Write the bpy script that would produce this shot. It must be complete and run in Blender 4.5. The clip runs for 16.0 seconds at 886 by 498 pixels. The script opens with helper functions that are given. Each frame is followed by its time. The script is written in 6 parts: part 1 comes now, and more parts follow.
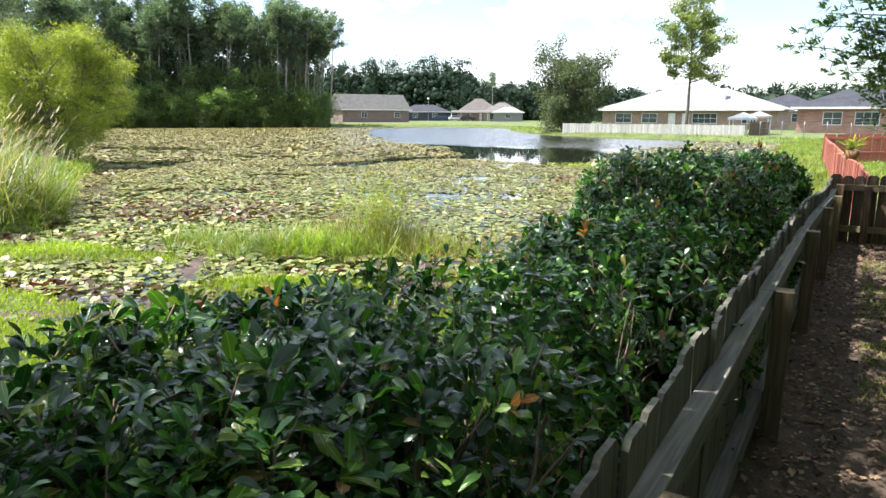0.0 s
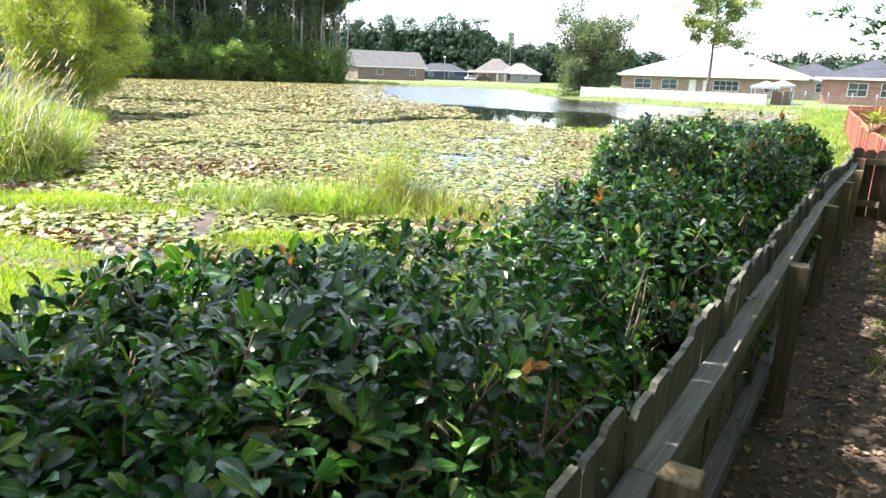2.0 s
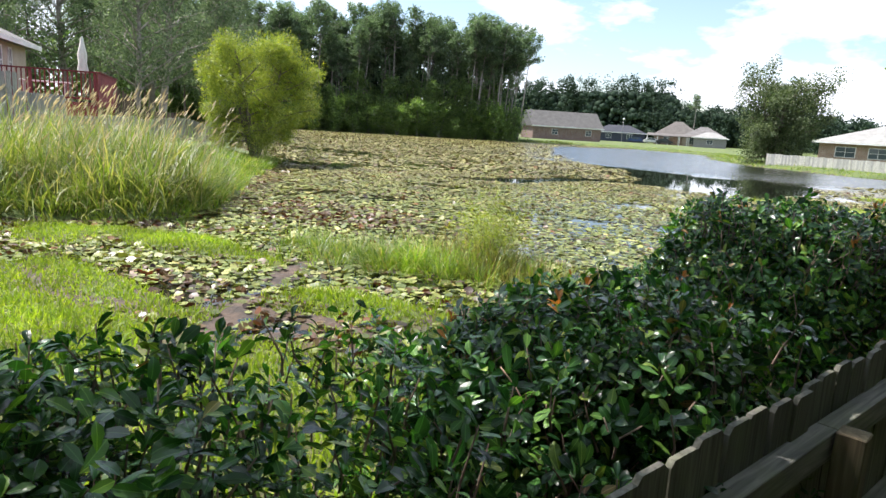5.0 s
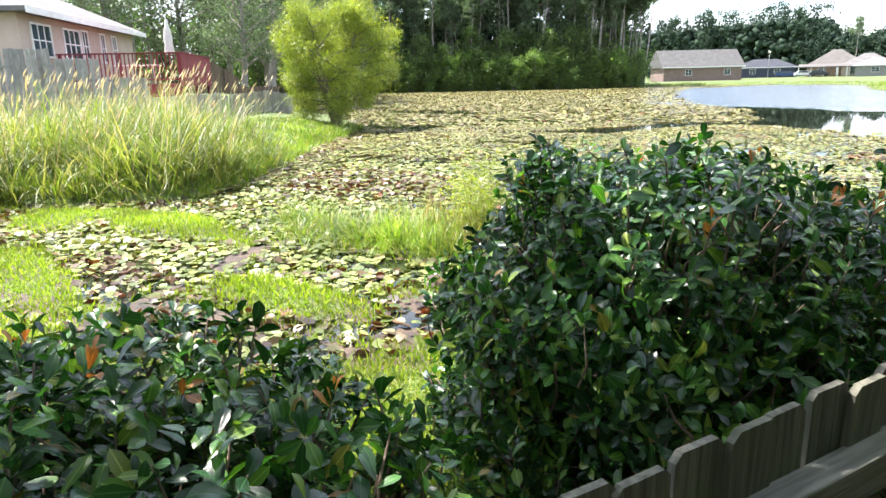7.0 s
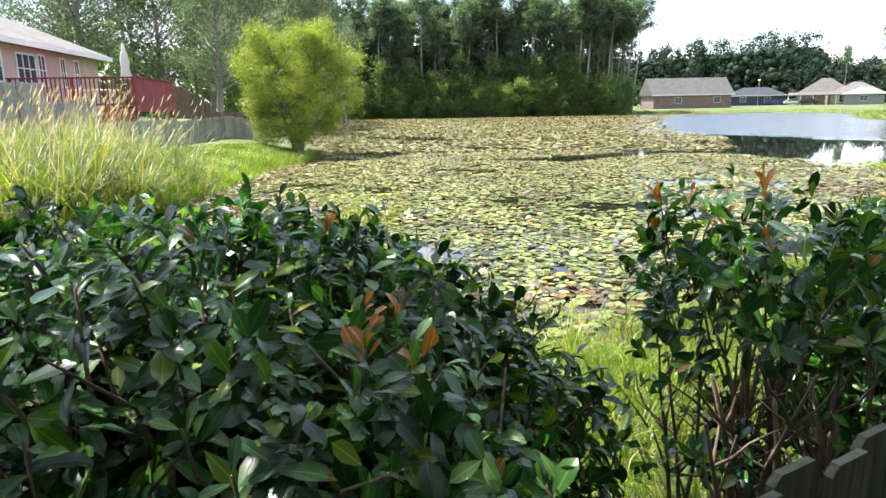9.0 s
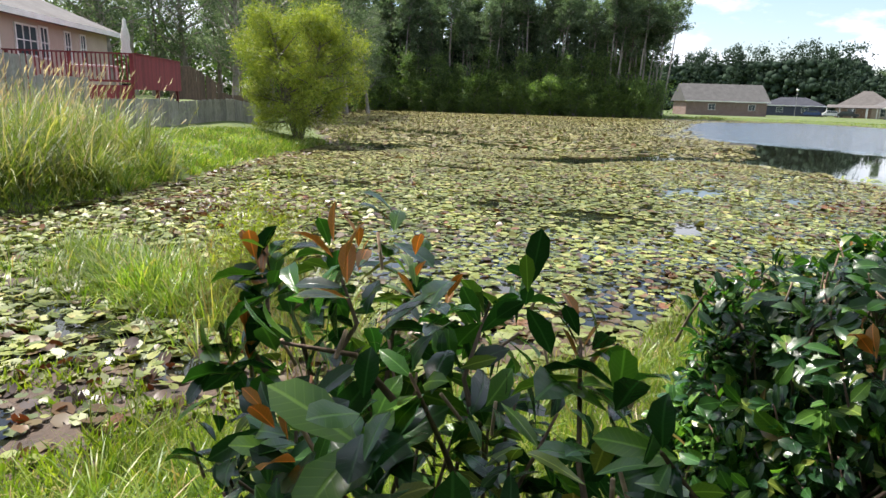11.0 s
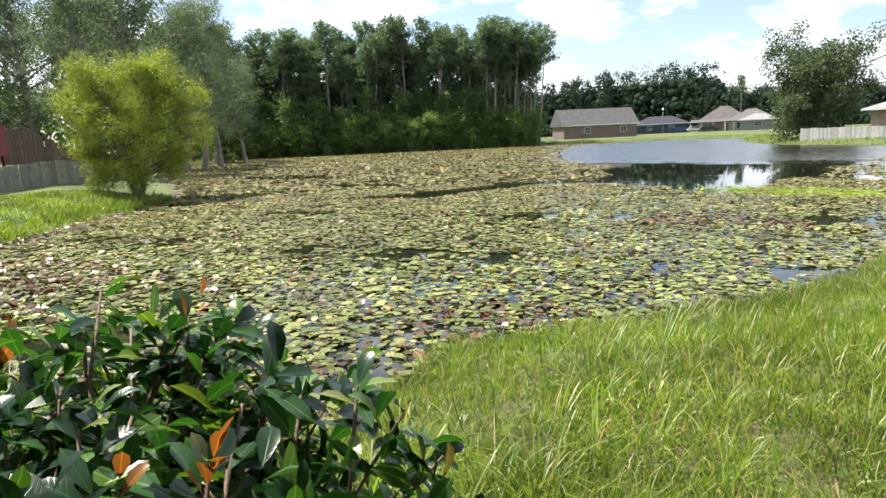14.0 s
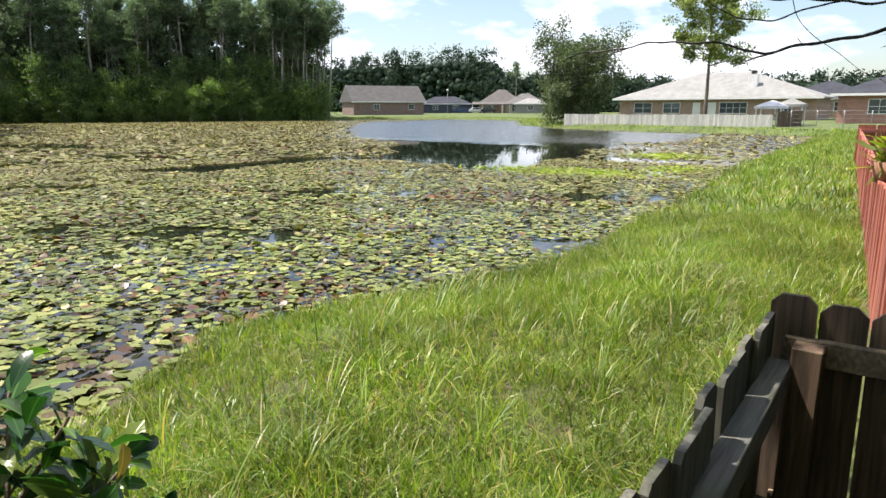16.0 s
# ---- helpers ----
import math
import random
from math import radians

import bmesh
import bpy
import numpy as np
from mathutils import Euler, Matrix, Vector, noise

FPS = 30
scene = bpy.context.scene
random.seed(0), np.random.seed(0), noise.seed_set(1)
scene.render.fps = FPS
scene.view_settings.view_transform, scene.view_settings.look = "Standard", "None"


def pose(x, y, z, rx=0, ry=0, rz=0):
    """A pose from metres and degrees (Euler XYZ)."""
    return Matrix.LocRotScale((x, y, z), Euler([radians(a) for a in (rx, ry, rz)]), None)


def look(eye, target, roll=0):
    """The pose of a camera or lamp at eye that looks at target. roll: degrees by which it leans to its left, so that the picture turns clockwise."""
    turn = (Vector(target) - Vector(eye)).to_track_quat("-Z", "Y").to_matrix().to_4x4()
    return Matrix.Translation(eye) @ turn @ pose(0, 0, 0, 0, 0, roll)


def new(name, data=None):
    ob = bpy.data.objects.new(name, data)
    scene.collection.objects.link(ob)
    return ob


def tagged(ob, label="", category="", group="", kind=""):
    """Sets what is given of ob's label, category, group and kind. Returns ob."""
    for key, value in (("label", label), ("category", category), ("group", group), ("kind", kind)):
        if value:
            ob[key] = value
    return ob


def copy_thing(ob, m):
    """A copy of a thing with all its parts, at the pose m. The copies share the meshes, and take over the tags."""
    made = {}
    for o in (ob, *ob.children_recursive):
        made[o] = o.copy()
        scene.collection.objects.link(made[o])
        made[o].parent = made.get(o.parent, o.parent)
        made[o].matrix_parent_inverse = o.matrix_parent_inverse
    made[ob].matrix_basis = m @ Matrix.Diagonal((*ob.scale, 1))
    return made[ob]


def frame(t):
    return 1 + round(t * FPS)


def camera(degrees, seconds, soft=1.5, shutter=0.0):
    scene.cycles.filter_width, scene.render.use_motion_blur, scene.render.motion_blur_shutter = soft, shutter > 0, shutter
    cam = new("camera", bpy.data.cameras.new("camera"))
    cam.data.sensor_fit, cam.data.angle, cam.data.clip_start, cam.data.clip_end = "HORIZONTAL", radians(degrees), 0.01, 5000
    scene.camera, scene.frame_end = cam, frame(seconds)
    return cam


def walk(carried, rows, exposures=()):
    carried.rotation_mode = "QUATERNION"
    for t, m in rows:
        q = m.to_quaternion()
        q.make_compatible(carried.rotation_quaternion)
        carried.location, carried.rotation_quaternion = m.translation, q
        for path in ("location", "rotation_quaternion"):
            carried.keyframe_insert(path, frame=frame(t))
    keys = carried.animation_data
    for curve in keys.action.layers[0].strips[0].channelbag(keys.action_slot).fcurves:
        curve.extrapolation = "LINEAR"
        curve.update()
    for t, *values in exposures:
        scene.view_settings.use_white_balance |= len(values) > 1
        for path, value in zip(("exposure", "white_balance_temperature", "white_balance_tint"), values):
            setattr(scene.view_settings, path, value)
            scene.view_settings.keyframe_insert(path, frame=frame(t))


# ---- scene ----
cam = camera(67.9, 16.0)
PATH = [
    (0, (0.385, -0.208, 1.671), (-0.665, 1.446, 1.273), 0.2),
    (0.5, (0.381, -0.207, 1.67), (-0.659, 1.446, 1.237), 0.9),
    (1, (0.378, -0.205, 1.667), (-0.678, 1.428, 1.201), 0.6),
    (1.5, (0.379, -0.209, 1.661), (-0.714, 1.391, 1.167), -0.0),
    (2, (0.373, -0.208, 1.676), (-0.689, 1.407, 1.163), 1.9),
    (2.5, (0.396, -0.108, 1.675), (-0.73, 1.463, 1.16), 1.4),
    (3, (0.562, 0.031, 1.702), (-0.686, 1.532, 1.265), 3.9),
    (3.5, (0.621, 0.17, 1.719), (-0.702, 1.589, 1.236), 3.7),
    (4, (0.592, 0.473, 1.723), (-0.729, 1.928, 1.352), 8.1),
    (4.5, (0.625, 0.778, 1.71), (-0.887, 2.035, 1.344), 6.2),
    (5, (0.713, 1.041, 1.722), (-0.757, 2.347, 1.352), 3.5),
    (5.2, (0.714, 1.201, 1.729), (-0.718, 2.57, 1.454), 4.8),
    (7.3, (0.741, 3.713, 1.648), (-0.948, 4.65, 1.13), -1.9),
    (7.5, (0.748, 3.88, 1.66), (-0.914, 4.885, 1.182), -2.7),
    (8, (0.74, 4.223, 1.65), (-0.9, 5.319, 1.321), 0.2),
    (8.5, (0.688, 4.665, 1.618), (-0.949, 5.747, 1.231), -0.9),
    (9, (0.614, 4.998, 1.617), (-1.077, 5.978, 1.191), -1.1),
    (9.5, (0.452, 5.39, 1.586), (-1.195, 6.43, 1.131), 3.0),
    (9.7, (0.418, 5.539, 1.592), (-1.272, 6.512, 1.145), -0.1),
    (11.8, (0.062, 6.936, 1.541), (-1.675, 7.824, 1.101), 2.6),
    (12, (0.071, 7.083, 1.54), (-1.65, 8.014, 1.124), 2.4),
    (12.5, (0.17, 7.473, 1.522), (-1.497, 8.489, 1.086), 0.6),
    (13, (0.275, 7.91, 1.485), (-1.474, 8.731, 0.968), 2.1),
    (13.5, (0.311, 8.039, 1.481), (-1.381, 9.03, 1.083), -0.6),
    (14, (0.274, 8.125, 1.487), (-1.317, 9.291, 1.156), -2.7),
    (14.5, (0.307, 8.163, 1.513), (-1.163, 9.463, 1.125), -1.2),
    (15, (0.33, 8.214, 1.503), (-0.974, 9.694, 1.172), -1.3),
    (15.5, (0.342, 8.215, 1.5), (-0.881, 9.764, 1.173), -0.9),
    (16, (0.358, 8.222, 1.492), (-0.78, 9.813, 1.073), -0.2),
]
EXPOSURES = [(0, 1.6), (1, 1.75), (2, 2.2), (2.5, 1.9), (3, 1.65), (3.5, 1.7), (4, 1.3), (5, 1.25), (7.3, 2.1), (8, 2.05), (9, 1.75), (9.7, 1.5), (11.8, 1.0), (12.5, 1.05), (13, 1.2), (13.5, 1.35), (14, 1.15), (15, 1.0), (16, 1.05)]
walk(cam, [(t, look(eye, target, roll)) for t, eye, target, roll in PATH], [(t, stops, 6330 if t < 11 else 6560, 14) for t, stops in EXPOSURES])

SUN_TO = Vector((-0.43, -0.19, 0.885)).normalized()

# ---------------------------------------------------------------- world and sun
world = bpy.data.worlds.new("sky")
scene.world = world
world.use_nodes = True
wn, wl = world.node_tree.nodes, world.node_tree.links
wn.clear()
w_out = wn.new("ShaderNodeOutputWorld")
w_bg = wn.new("ShaderNodeBackground")
w_sky = wn.new("ShaderNodeTexSky")
w_sky.sky_type = "NISHITA"
w_sky.sun_disc = False
w_sky.sun_elevation = math.asin(SUN_TO.z)
w_sky.sun_rotation = math.atan2(SUN_TO.x, SUN_TO.y) % (2 * math.pi)
w_sky.air_density, w_sky.dust_density, w_sky.ozone_density = 1.0, 1.2, 1.5
w_co = wn.new("ShaderNodeTexCoord")
w_map = wn.new("ShaderNodeMapping")
w_map.inputs["Scale"].default_value = (1.0, 1.0, 2.6)
w_map.inputs["Location"].default_value = (0.35, 0.1, 0.0)
w_noise = wn.new("ShaderNodeTexNoise")
w_noise.inputs["Scale"].default_value = 4.6
w_noise.inputs["Detail"].default_value = 9.0
w_noise.inputs["Roughness"].default_value = 0.55
w_ramp = wn.new("ShaderNodeValToRGB")
w_ramp.color_ramp.elements[0].position, w_ramp.color_ramp.elements[1].position = 0.46, 0.58
w_mix = wn.new("ShaderNodeMix")
w_mix.data_type = "RGBA"
w_mix.inputs["B"].default_value = (7.6, 8.0, 8.7, 1)
wl.new(w_co.outputs["Generated"], w_map.inputs["Vector"])
wl.new(w_map.outputs["Vector"], w_noise.inputs["Vector"])
wl.new(w_noise.outputs["Fac"], w_ramp.inputs["Fac"])
wl.new(w_ramp.outputs["Color"], w_mix.inputs["Factor"])
wl.new(w_sky.outputs["Color"], w_mix.inputs["A"])
wl.new(w_mix.outputs["Result"], w_bg.inputs["Color"])
w_bg.inputs["Strength"].default_value = 0.1
wl.new(w_bg.outputs["Background"], w_out.inputs["Surface"])

sun_data = bpy.data.lights.new("sun", "SUN")
sun_data.energy, sun_data.angle, sun_data.color = 4.6, radians(0.55), (1.0, 0.95, 0.86)
sun = new("sun", sun_data)
sun.matrix_world = look((0, 0, 40), Vector((0, 0, 40)) - SUN_TO)

# ---------------------------------------------------------------- mesh helpers


def tri_mesh(name, V, T, material, smooth=True, uv=None):
    me = bpy.data.meshes.new(name)
    V, T = np.asarray(V, float), np.asarray(T, np.int32)
    me.vertices.add(len(V))
    me.vertices.foreach_set("co", V.ravel())
    me.loops.add(T.size)
    me.loops.foreach_set("vertex_index", T.ravel())
    me.polygons.add(len(T))
    me.polygons.foreach_set("loop_start", np.arange(0, T.size, 3, dtype=np.int32))
    me.polygons.foreach_set("use_smooth", np.full(len(T), smooth))
    if uv is not None:
        layer = me.uv_layers.new(name="leaf")
        layer.data.foreach_set("uv", np.asarray(uv, np.float32)[T.ravel()].ravel())
    me.update(calc_edges=True)
    me.materials.append(material)
    return me


def child(name, me, parent, label="", m=None):
    ob = new(name, me)
    ob.parent = parent
    if m is not None:
        ob.matrix_basis = m
    return tagged(ob, label)


def part(name, bm, material, parent, label="", smooth=False):
    me = bpy.data.meshes.new(name)
    bm.normal_update()
    bm.to_mesh(me)
    bm.free()
    me.materials.append(material)
    if smooth:
        me.polygons.foreach_set("use_smooth", np.full(len(me.polygons), True))
    return child(name, me, parent, label)


def joined(pieces):
    """Several (V, T) pairs as one."""
    Vs, Ts, n = [], [], 0
    for V, T in pieces:
        Vs.append(V)
        Ts.append(np.asarray(T) + n)
        n += len(V)
    return np.concatenate(Vs), np.concatenate(Ts)


def unit(a):
    return a / np.maximum(np.linalg.norm(a, axis=-1, keepdims=True), 1e-9)


def turns(along, up):
    """Rotations whose columns are side, along, normal."""
    y = unit(along)
    x = unit(np.cross(y, up))
    z = np.cross(x, y)
    return np.stack([x, y, z], axis=-1)


def strewn(shape, places, rot, size):
    """One mesh with the shape (V, T) at every place; size is one number each, or three."""
    V, T = shape
    size = np.asarray(size, float)
    if size.ndim == 1:
        size = np.repeat(size[:, None], 3, axis=1)
    out = np.einsum("nij,nkj->nki", rot, V[None] * size[:, None, :]) + places[:, None, :]
    faces = T[None] + (np.arange(len(places)) * len(V))[:, None, None]
    return out.reshape(-1, 3), faces.reshape(-1, 3)


def tube(points, radii, sides=6):
    P = np.asarray(points, float)
    tang = np.gradient(P, axis=0)
    ref = np.tile((0.31, 0.95, 0.08), (len(P), 1)) if abs(unit(tang).mean(0)[1]) < 0.8 else np.tile((0.95, 0.1, 0.3), (len(P), 1))
    a = unit(np.cross(tang, ref))
    b = unit(np.cross(tang, a))
    ang = np.linspace(0, 2 * np.pi, sides, endpoint=False)
    ring = np.cos(ang)[None, :, None] * a[:, None] + np.sin(ang)[None, :, None] * b[:, None]
    V = (P[:, None] + ring * np.asarray(radii, float)[:, None, None]).reshape(-1, 3)
    T = []
    for i in range(len(P) - 1):
        for j in range(sides):
            p, q = i * sides + j, i * sides + (j + 1) % sides
            T += [(p, q, p + sides), (q, q + sides, p + sides)]
    n = len(P) - 1
    V = np.vstack([V, P[-1:]])
    T += [(n * sides + j, n * sides + (j + 1) % sides, len(V) - 1) for j in range(sides)]
    return V, np.array(T)


def box_bm(bm, lo, hi, bevel=0.0):
    made = bmesh.ops.create_cube(bm, size=1.0)["verts"]
    lo, hi = Vector(lo), Vector(hi)
    for v in made:
        v.co = Vector([(lo[i] + hi[i]) / 2 + v.co[i] * (hi[i] - lo[i]) for i in range(3)])
    if bevel:
        edges = list({e for v in made for e in v.link_edges})
        bmesh.ops.bevel(bm, geom=edges, offset=bevel, segments=1, affect="EDGES")


def box(name, lo, hi, material, parent, label="", bevel=0.0):
    bm = bmesh.new()
    box_bm(bm, lo, hi, bevel)
    return part(name, bm, material, parent, label)


def prism(name, outline, depth, material, parent, label="", m=None):
    """An outline in x, z pushed along y by depth."""
    bm = bmesh.new()
    a = [bm.verts.new((x, 0, z)) for x, z in outline]
    b = [bm.verts.new((x, depth, z)) for x, z in outline]
    bm.faces.new(a)
    bm.faces.new(b[::-1])
    for i in range(len(a)):
        j = (i + 1) % len(a)
        bm.faces.new((a[j], a[i], b[i], b[j]))
    if m is not None:
        bmesh.ops.transform(bm, matrix=m, verts=bm.verts)
    bmesh.ops.recalc_face_normals(bm, faces=bm.faces)
    return part(name, bm, material, parent, label)


# leaf and blade shapes: x across, y along, z up from the face
LEAF = (
    np.array([(0, 0, 0), (-0.11, 0.22, 0.04), (0, 0.22, 0.01), (0.11, 0.22, 0.04), (-0.215, 0.56, 0.08), (0, 0.56, 0.02),
              (0.215, 0.56, 0.08), (-0.175, 0.83, 0.02), (0, 0.84, -0.02), (0.175, 0.83, 0.02), (0, 1.0, -0.09)]),
    np.array([(0, 2, 1), (0, 3, 2), (1, 2, 5), (1, 5, 4), (2, 3, 6), (2, 6, 5), (4, 5, 8), (4, 8, 7), (5, 6, 9), (5, 9, 8), (7, 8, 10), (8, 9, 10)]),
)
LANCE = (
    np.array([(0, 0, 0), (-0.07, 0.3, 0.02), (0.07, 0.3, 0.02), (-0.06, 0.65, -0.02), (0.06, 0.65, -0.02), (0, 1, -0.12)]),
    np.array([(0, 2, 1), (1, 2, 4), (1, 4, 3), (3, 4, 5)]),
)
FLAKE = (np.array([(0, 0, 0), (-0.3, 0.5, 0.08), (0.3, 0.45, 0.02), (0, 1, -0.1)]), np.array([(0, 2, 1), (1, 2, 3)]))
SPRAY = (np.array([(0, 0, 0), (-0.22, 0.4, 0.1), (0.05, 0.5, -0.03), (0.3, 0.35, 0.05), (-0.1, 0.95, 0.0), (0.2, 0.85, -0.1)]),
         np.array([(0, 2, 1), (0, 3, 2), (1, 2, 4), (2, 3, 5)]))


def blade(bend):
    return (np.array([(-0.5, 0, 0), (0.5, 0, 0), (-0.4, 0.5, bend * 0.22), (0.4, 0.5, bend * 0.22), (0, 1 - 0.3 * bend, bend * 0.9)]),
            np.array([(0, 1, 3), (0, 3, 2), (2, 3, 4)]))


BLADES = [blade(0.15), blade(0.4), blade(0.75)]


def arched(bend, n=4):
    """A long blade that bows over along an arc."""
    u = np.linspace(0, 1, n + 1)
    y, z = np.sin(bend * u) / bend, (1 - np.cos(bend * u)) / bend
    w = 0.5 * np.array([0.7, 1.0, 0.9, 0.6])[:n]
    V = np.concatenate([np.stack([np.c_[-w, y[:n], z[:n]], np.c_[w, y[:n], z[:n]]], axis=1).reshape(-1, 3), [(0, y[n], z[n])]])
    T = []
    for i in range(n - 1):
        a = 2 * i
        T += [(a, a + 1, a + 3), (a, a + 3, a + 2)]
    return V, np.array(T + [(2 * n - 2, 2 * n - 1, 2 * n)])


ARCHED = [arched(0.5), arched(1.1), arched(1.8)]


def pad_shape(n, seed, lift):
    r = np.random.default_rng(seed)
    ang = np.linspace(0.22, 2 * np.pi - 0.22, n)
    rad = 1 + r.normal(0, 0.05, n)
    V = np.c_[np.cos(ang) * rad, np.sin(ang) * rad, np.abs(r.normal(0, lift, n))]
    V = np.vstack([[0.12, 0, 0], V])
    return V, np.array([(0, i + 1, i + 2) for i in range(n - 1)])


# ---------------------------------------------------------------- materials
def base_material(name):
    m = bpy.data.materials.new(name)
    m.use_nodes = True
    nt = m.node_tree
    return m, nt.nodes, nt.links, nt.nodes["Principled BSDF"]


def ramp(nodes, stops):
    r = nodes.new("ShaderNodeValToRGB")
    el = r.color_ramp.elements
    while len(el) < len(stops):
        el.new(0.5)
    for e, (p, c) in zip(el, stops):
        e.position, e.color = p, (*c, 1)
    return r


def noise_node(nodes, links, scale, detail, vector=None):
    n = nodes.new("ShaderNodeTexNoise")
    n.inputs["Scale"].default_value, n.inputs["Detail"].default_value = scale, detail
    if vector is not None:
        links.new(vector, n.inputs["Vector"])
    return n


def mixed(nodes, links, fac, a, b, blend="MIX"):
    x = nodes.new("ShaderNodeMix")
    x.data_type, x.blend_type = "RGBA", blend
    for socket, value in (("Factor", fac), ("A", a), ("B", b)):
        if hasattr(value, "is_output"):
            links.new(value, x.inputs[socket])
        else:
            x.inputs[socket].default_value = value if socket == "Factor" else (*value, 1)
    return x.outputs["Result"]


def leafy(name, stops, rough=0.45, glow=0.35, tint=(0.5, 0.7, 0.1), spec=0.5, boost=4.0, veins=False):
    """Foliage: every leaf a shade of its own, some light coming through."""
    m, n, l, p = base_material(name)
    geo = n.new("ShaderNodeNewGeometry")
    r = ramp(n, stops)
    l.new(geo.outputs["Random Per Island"], r.inputs["Fac"])
    big = noise_node(n, l, 0.9, 3, geo.outputs["Position"])
    br = ramp(n, [(0.3, (0.6, 0.6, 0.6)), (0.7, (1.25, 1.25, 1.15))])
    l.new(big.outputs["Fac"], br.inputs["Fac"])
    col = mixed(n, l, 1.0, r.outputs["Color"], br.outputs["Color"], "MULTIPLY")
    if veins:
        uv = n.new("ShaderNodeUVMap")
        uv.uv_map = "leaf"
        sep = n.new("ShaderNodeSeparateXYZ")
        l.new(uv.outputs["UV"], sep.inputs["Vector"])
        ab = n.new("ShaderNodeMath")
        ab.operation = "ABSOLUTE"
        l.new(sep.outputs["X"], ab.inputs[0])
        rib = ramp(n, [(0.008, (1, 1, 1)), (0.022, (0, 0, 0))])
        l.new(ab.outputs["Value"], rib.inputs["Fac"])
        slant = n.new("ShaderNodeMath")
        slant.operation = "MULTIPLY_ADD"
        l.new(ab.outputs["Value"], slant.inputs[0])
        slant.inputs[1].default_value = -0.9
        l.new(sep.outputs["Y"], slant.inputs[2])
        wave = n.new("ShaderNodeMath")
        wave.operation = "PINGPONG"
        l.new(slant.outputs["Value"], wave.inputs[0])
        wave.inputs[1].default_value = 0.05
        side = ramp(n, [(0.0, (0.25, 0.25, 0.25)), (0.012, (0, 0, 0))])
        l.new(wave.outputs["Value"], side.inputs["Fac"])
        vein = mixed(n, l, 1.0, rib.outputs["Color"], side.outputs["Color"], "ADD")
        col = mixed(n, l, vein, col, mixed(n, l, 1.0, col, (2.2, 1.9, 2.0), "MULTIPLY"))
        bu = n.new("ShaderNodeBump")
        bu.inputs["Strength"].default_value, bu.inputs["Distance"].default_value = 0.22, 0.002
        bu.invert = True
        l.new(vein, bu.inputs["Height"])
        l.new(bu.outputs["Normal"], p.inputs["Normal"])
    l.new(col, p.inputs["Base Color"])
    p.inputs["Roughness"].default_value = rough
    p.inputs["Specular IOR Level"].default_value = spec
    tr = n.new("ShaderNodeBsdfTranslucent")
    l.new(mixed(n, l, 0.6, col, mixed(n, l, 1.0, col, tuple(boost * t for t in tint), "MULTIPLY")), tr.inputs["Color"])
    mx = n.new("ShaderNodeMixShader")
    mx.inputs["Fac"].default_value = glow
    l.new(p.outputs["BSDF"], mx.inputs[1])
    l.new(tr.outputs["BSDF"], mx.inputs[2])
    l.new(mx.outputs["Shader"], n["Material Output"].inputs["Surface"])
    return m


def rough_surface(name, dark, light, scale=3.0, rough=0.85, bump=0.3, fine=40.0, metal=0.0):
    m, n, l, p = base_material(name)
    co = n.new("ShaderNodeNewGeometry")
    a, b = noise_node(n, l, scale, 6, co.outputs["Position"]), noise_node(n, l, fine, 4, co.outputs["Position"])
    ra = ramp(n, [(0.3, dark), (0.7, light)])
    l.new(a.outputs["Fac"], ra.inputs["Fac"])
    rb = ramp(n, [(0.25, (0.7, 0.7, 0.7)), (0.75, (1.15, 1.15, 1.15))])
    l.new(b.outputs["Fac"], rb.inputs["Fac"])
    l.new(mixed(n, l, 1.0, ra.outputs["Color"], rb.outputs["Color"], "MULTIPLY"), p.inputs["Base Color"])
    p.inputs["Roughness"].default_value, p.inputs["Metallic"].default_value = rough, metal
    if bump:
        bu = n.new("ShaderNodeBump")
        bu.inputs["Strength"].default_value, bu.inputs["Distance"].default_value = bump, 0.02
        l.new(b.outputs["Fac"], bu.inputs["Height"])
        l.new(bu.outputs["Normal"], p.inputs["Normal"])
    return m


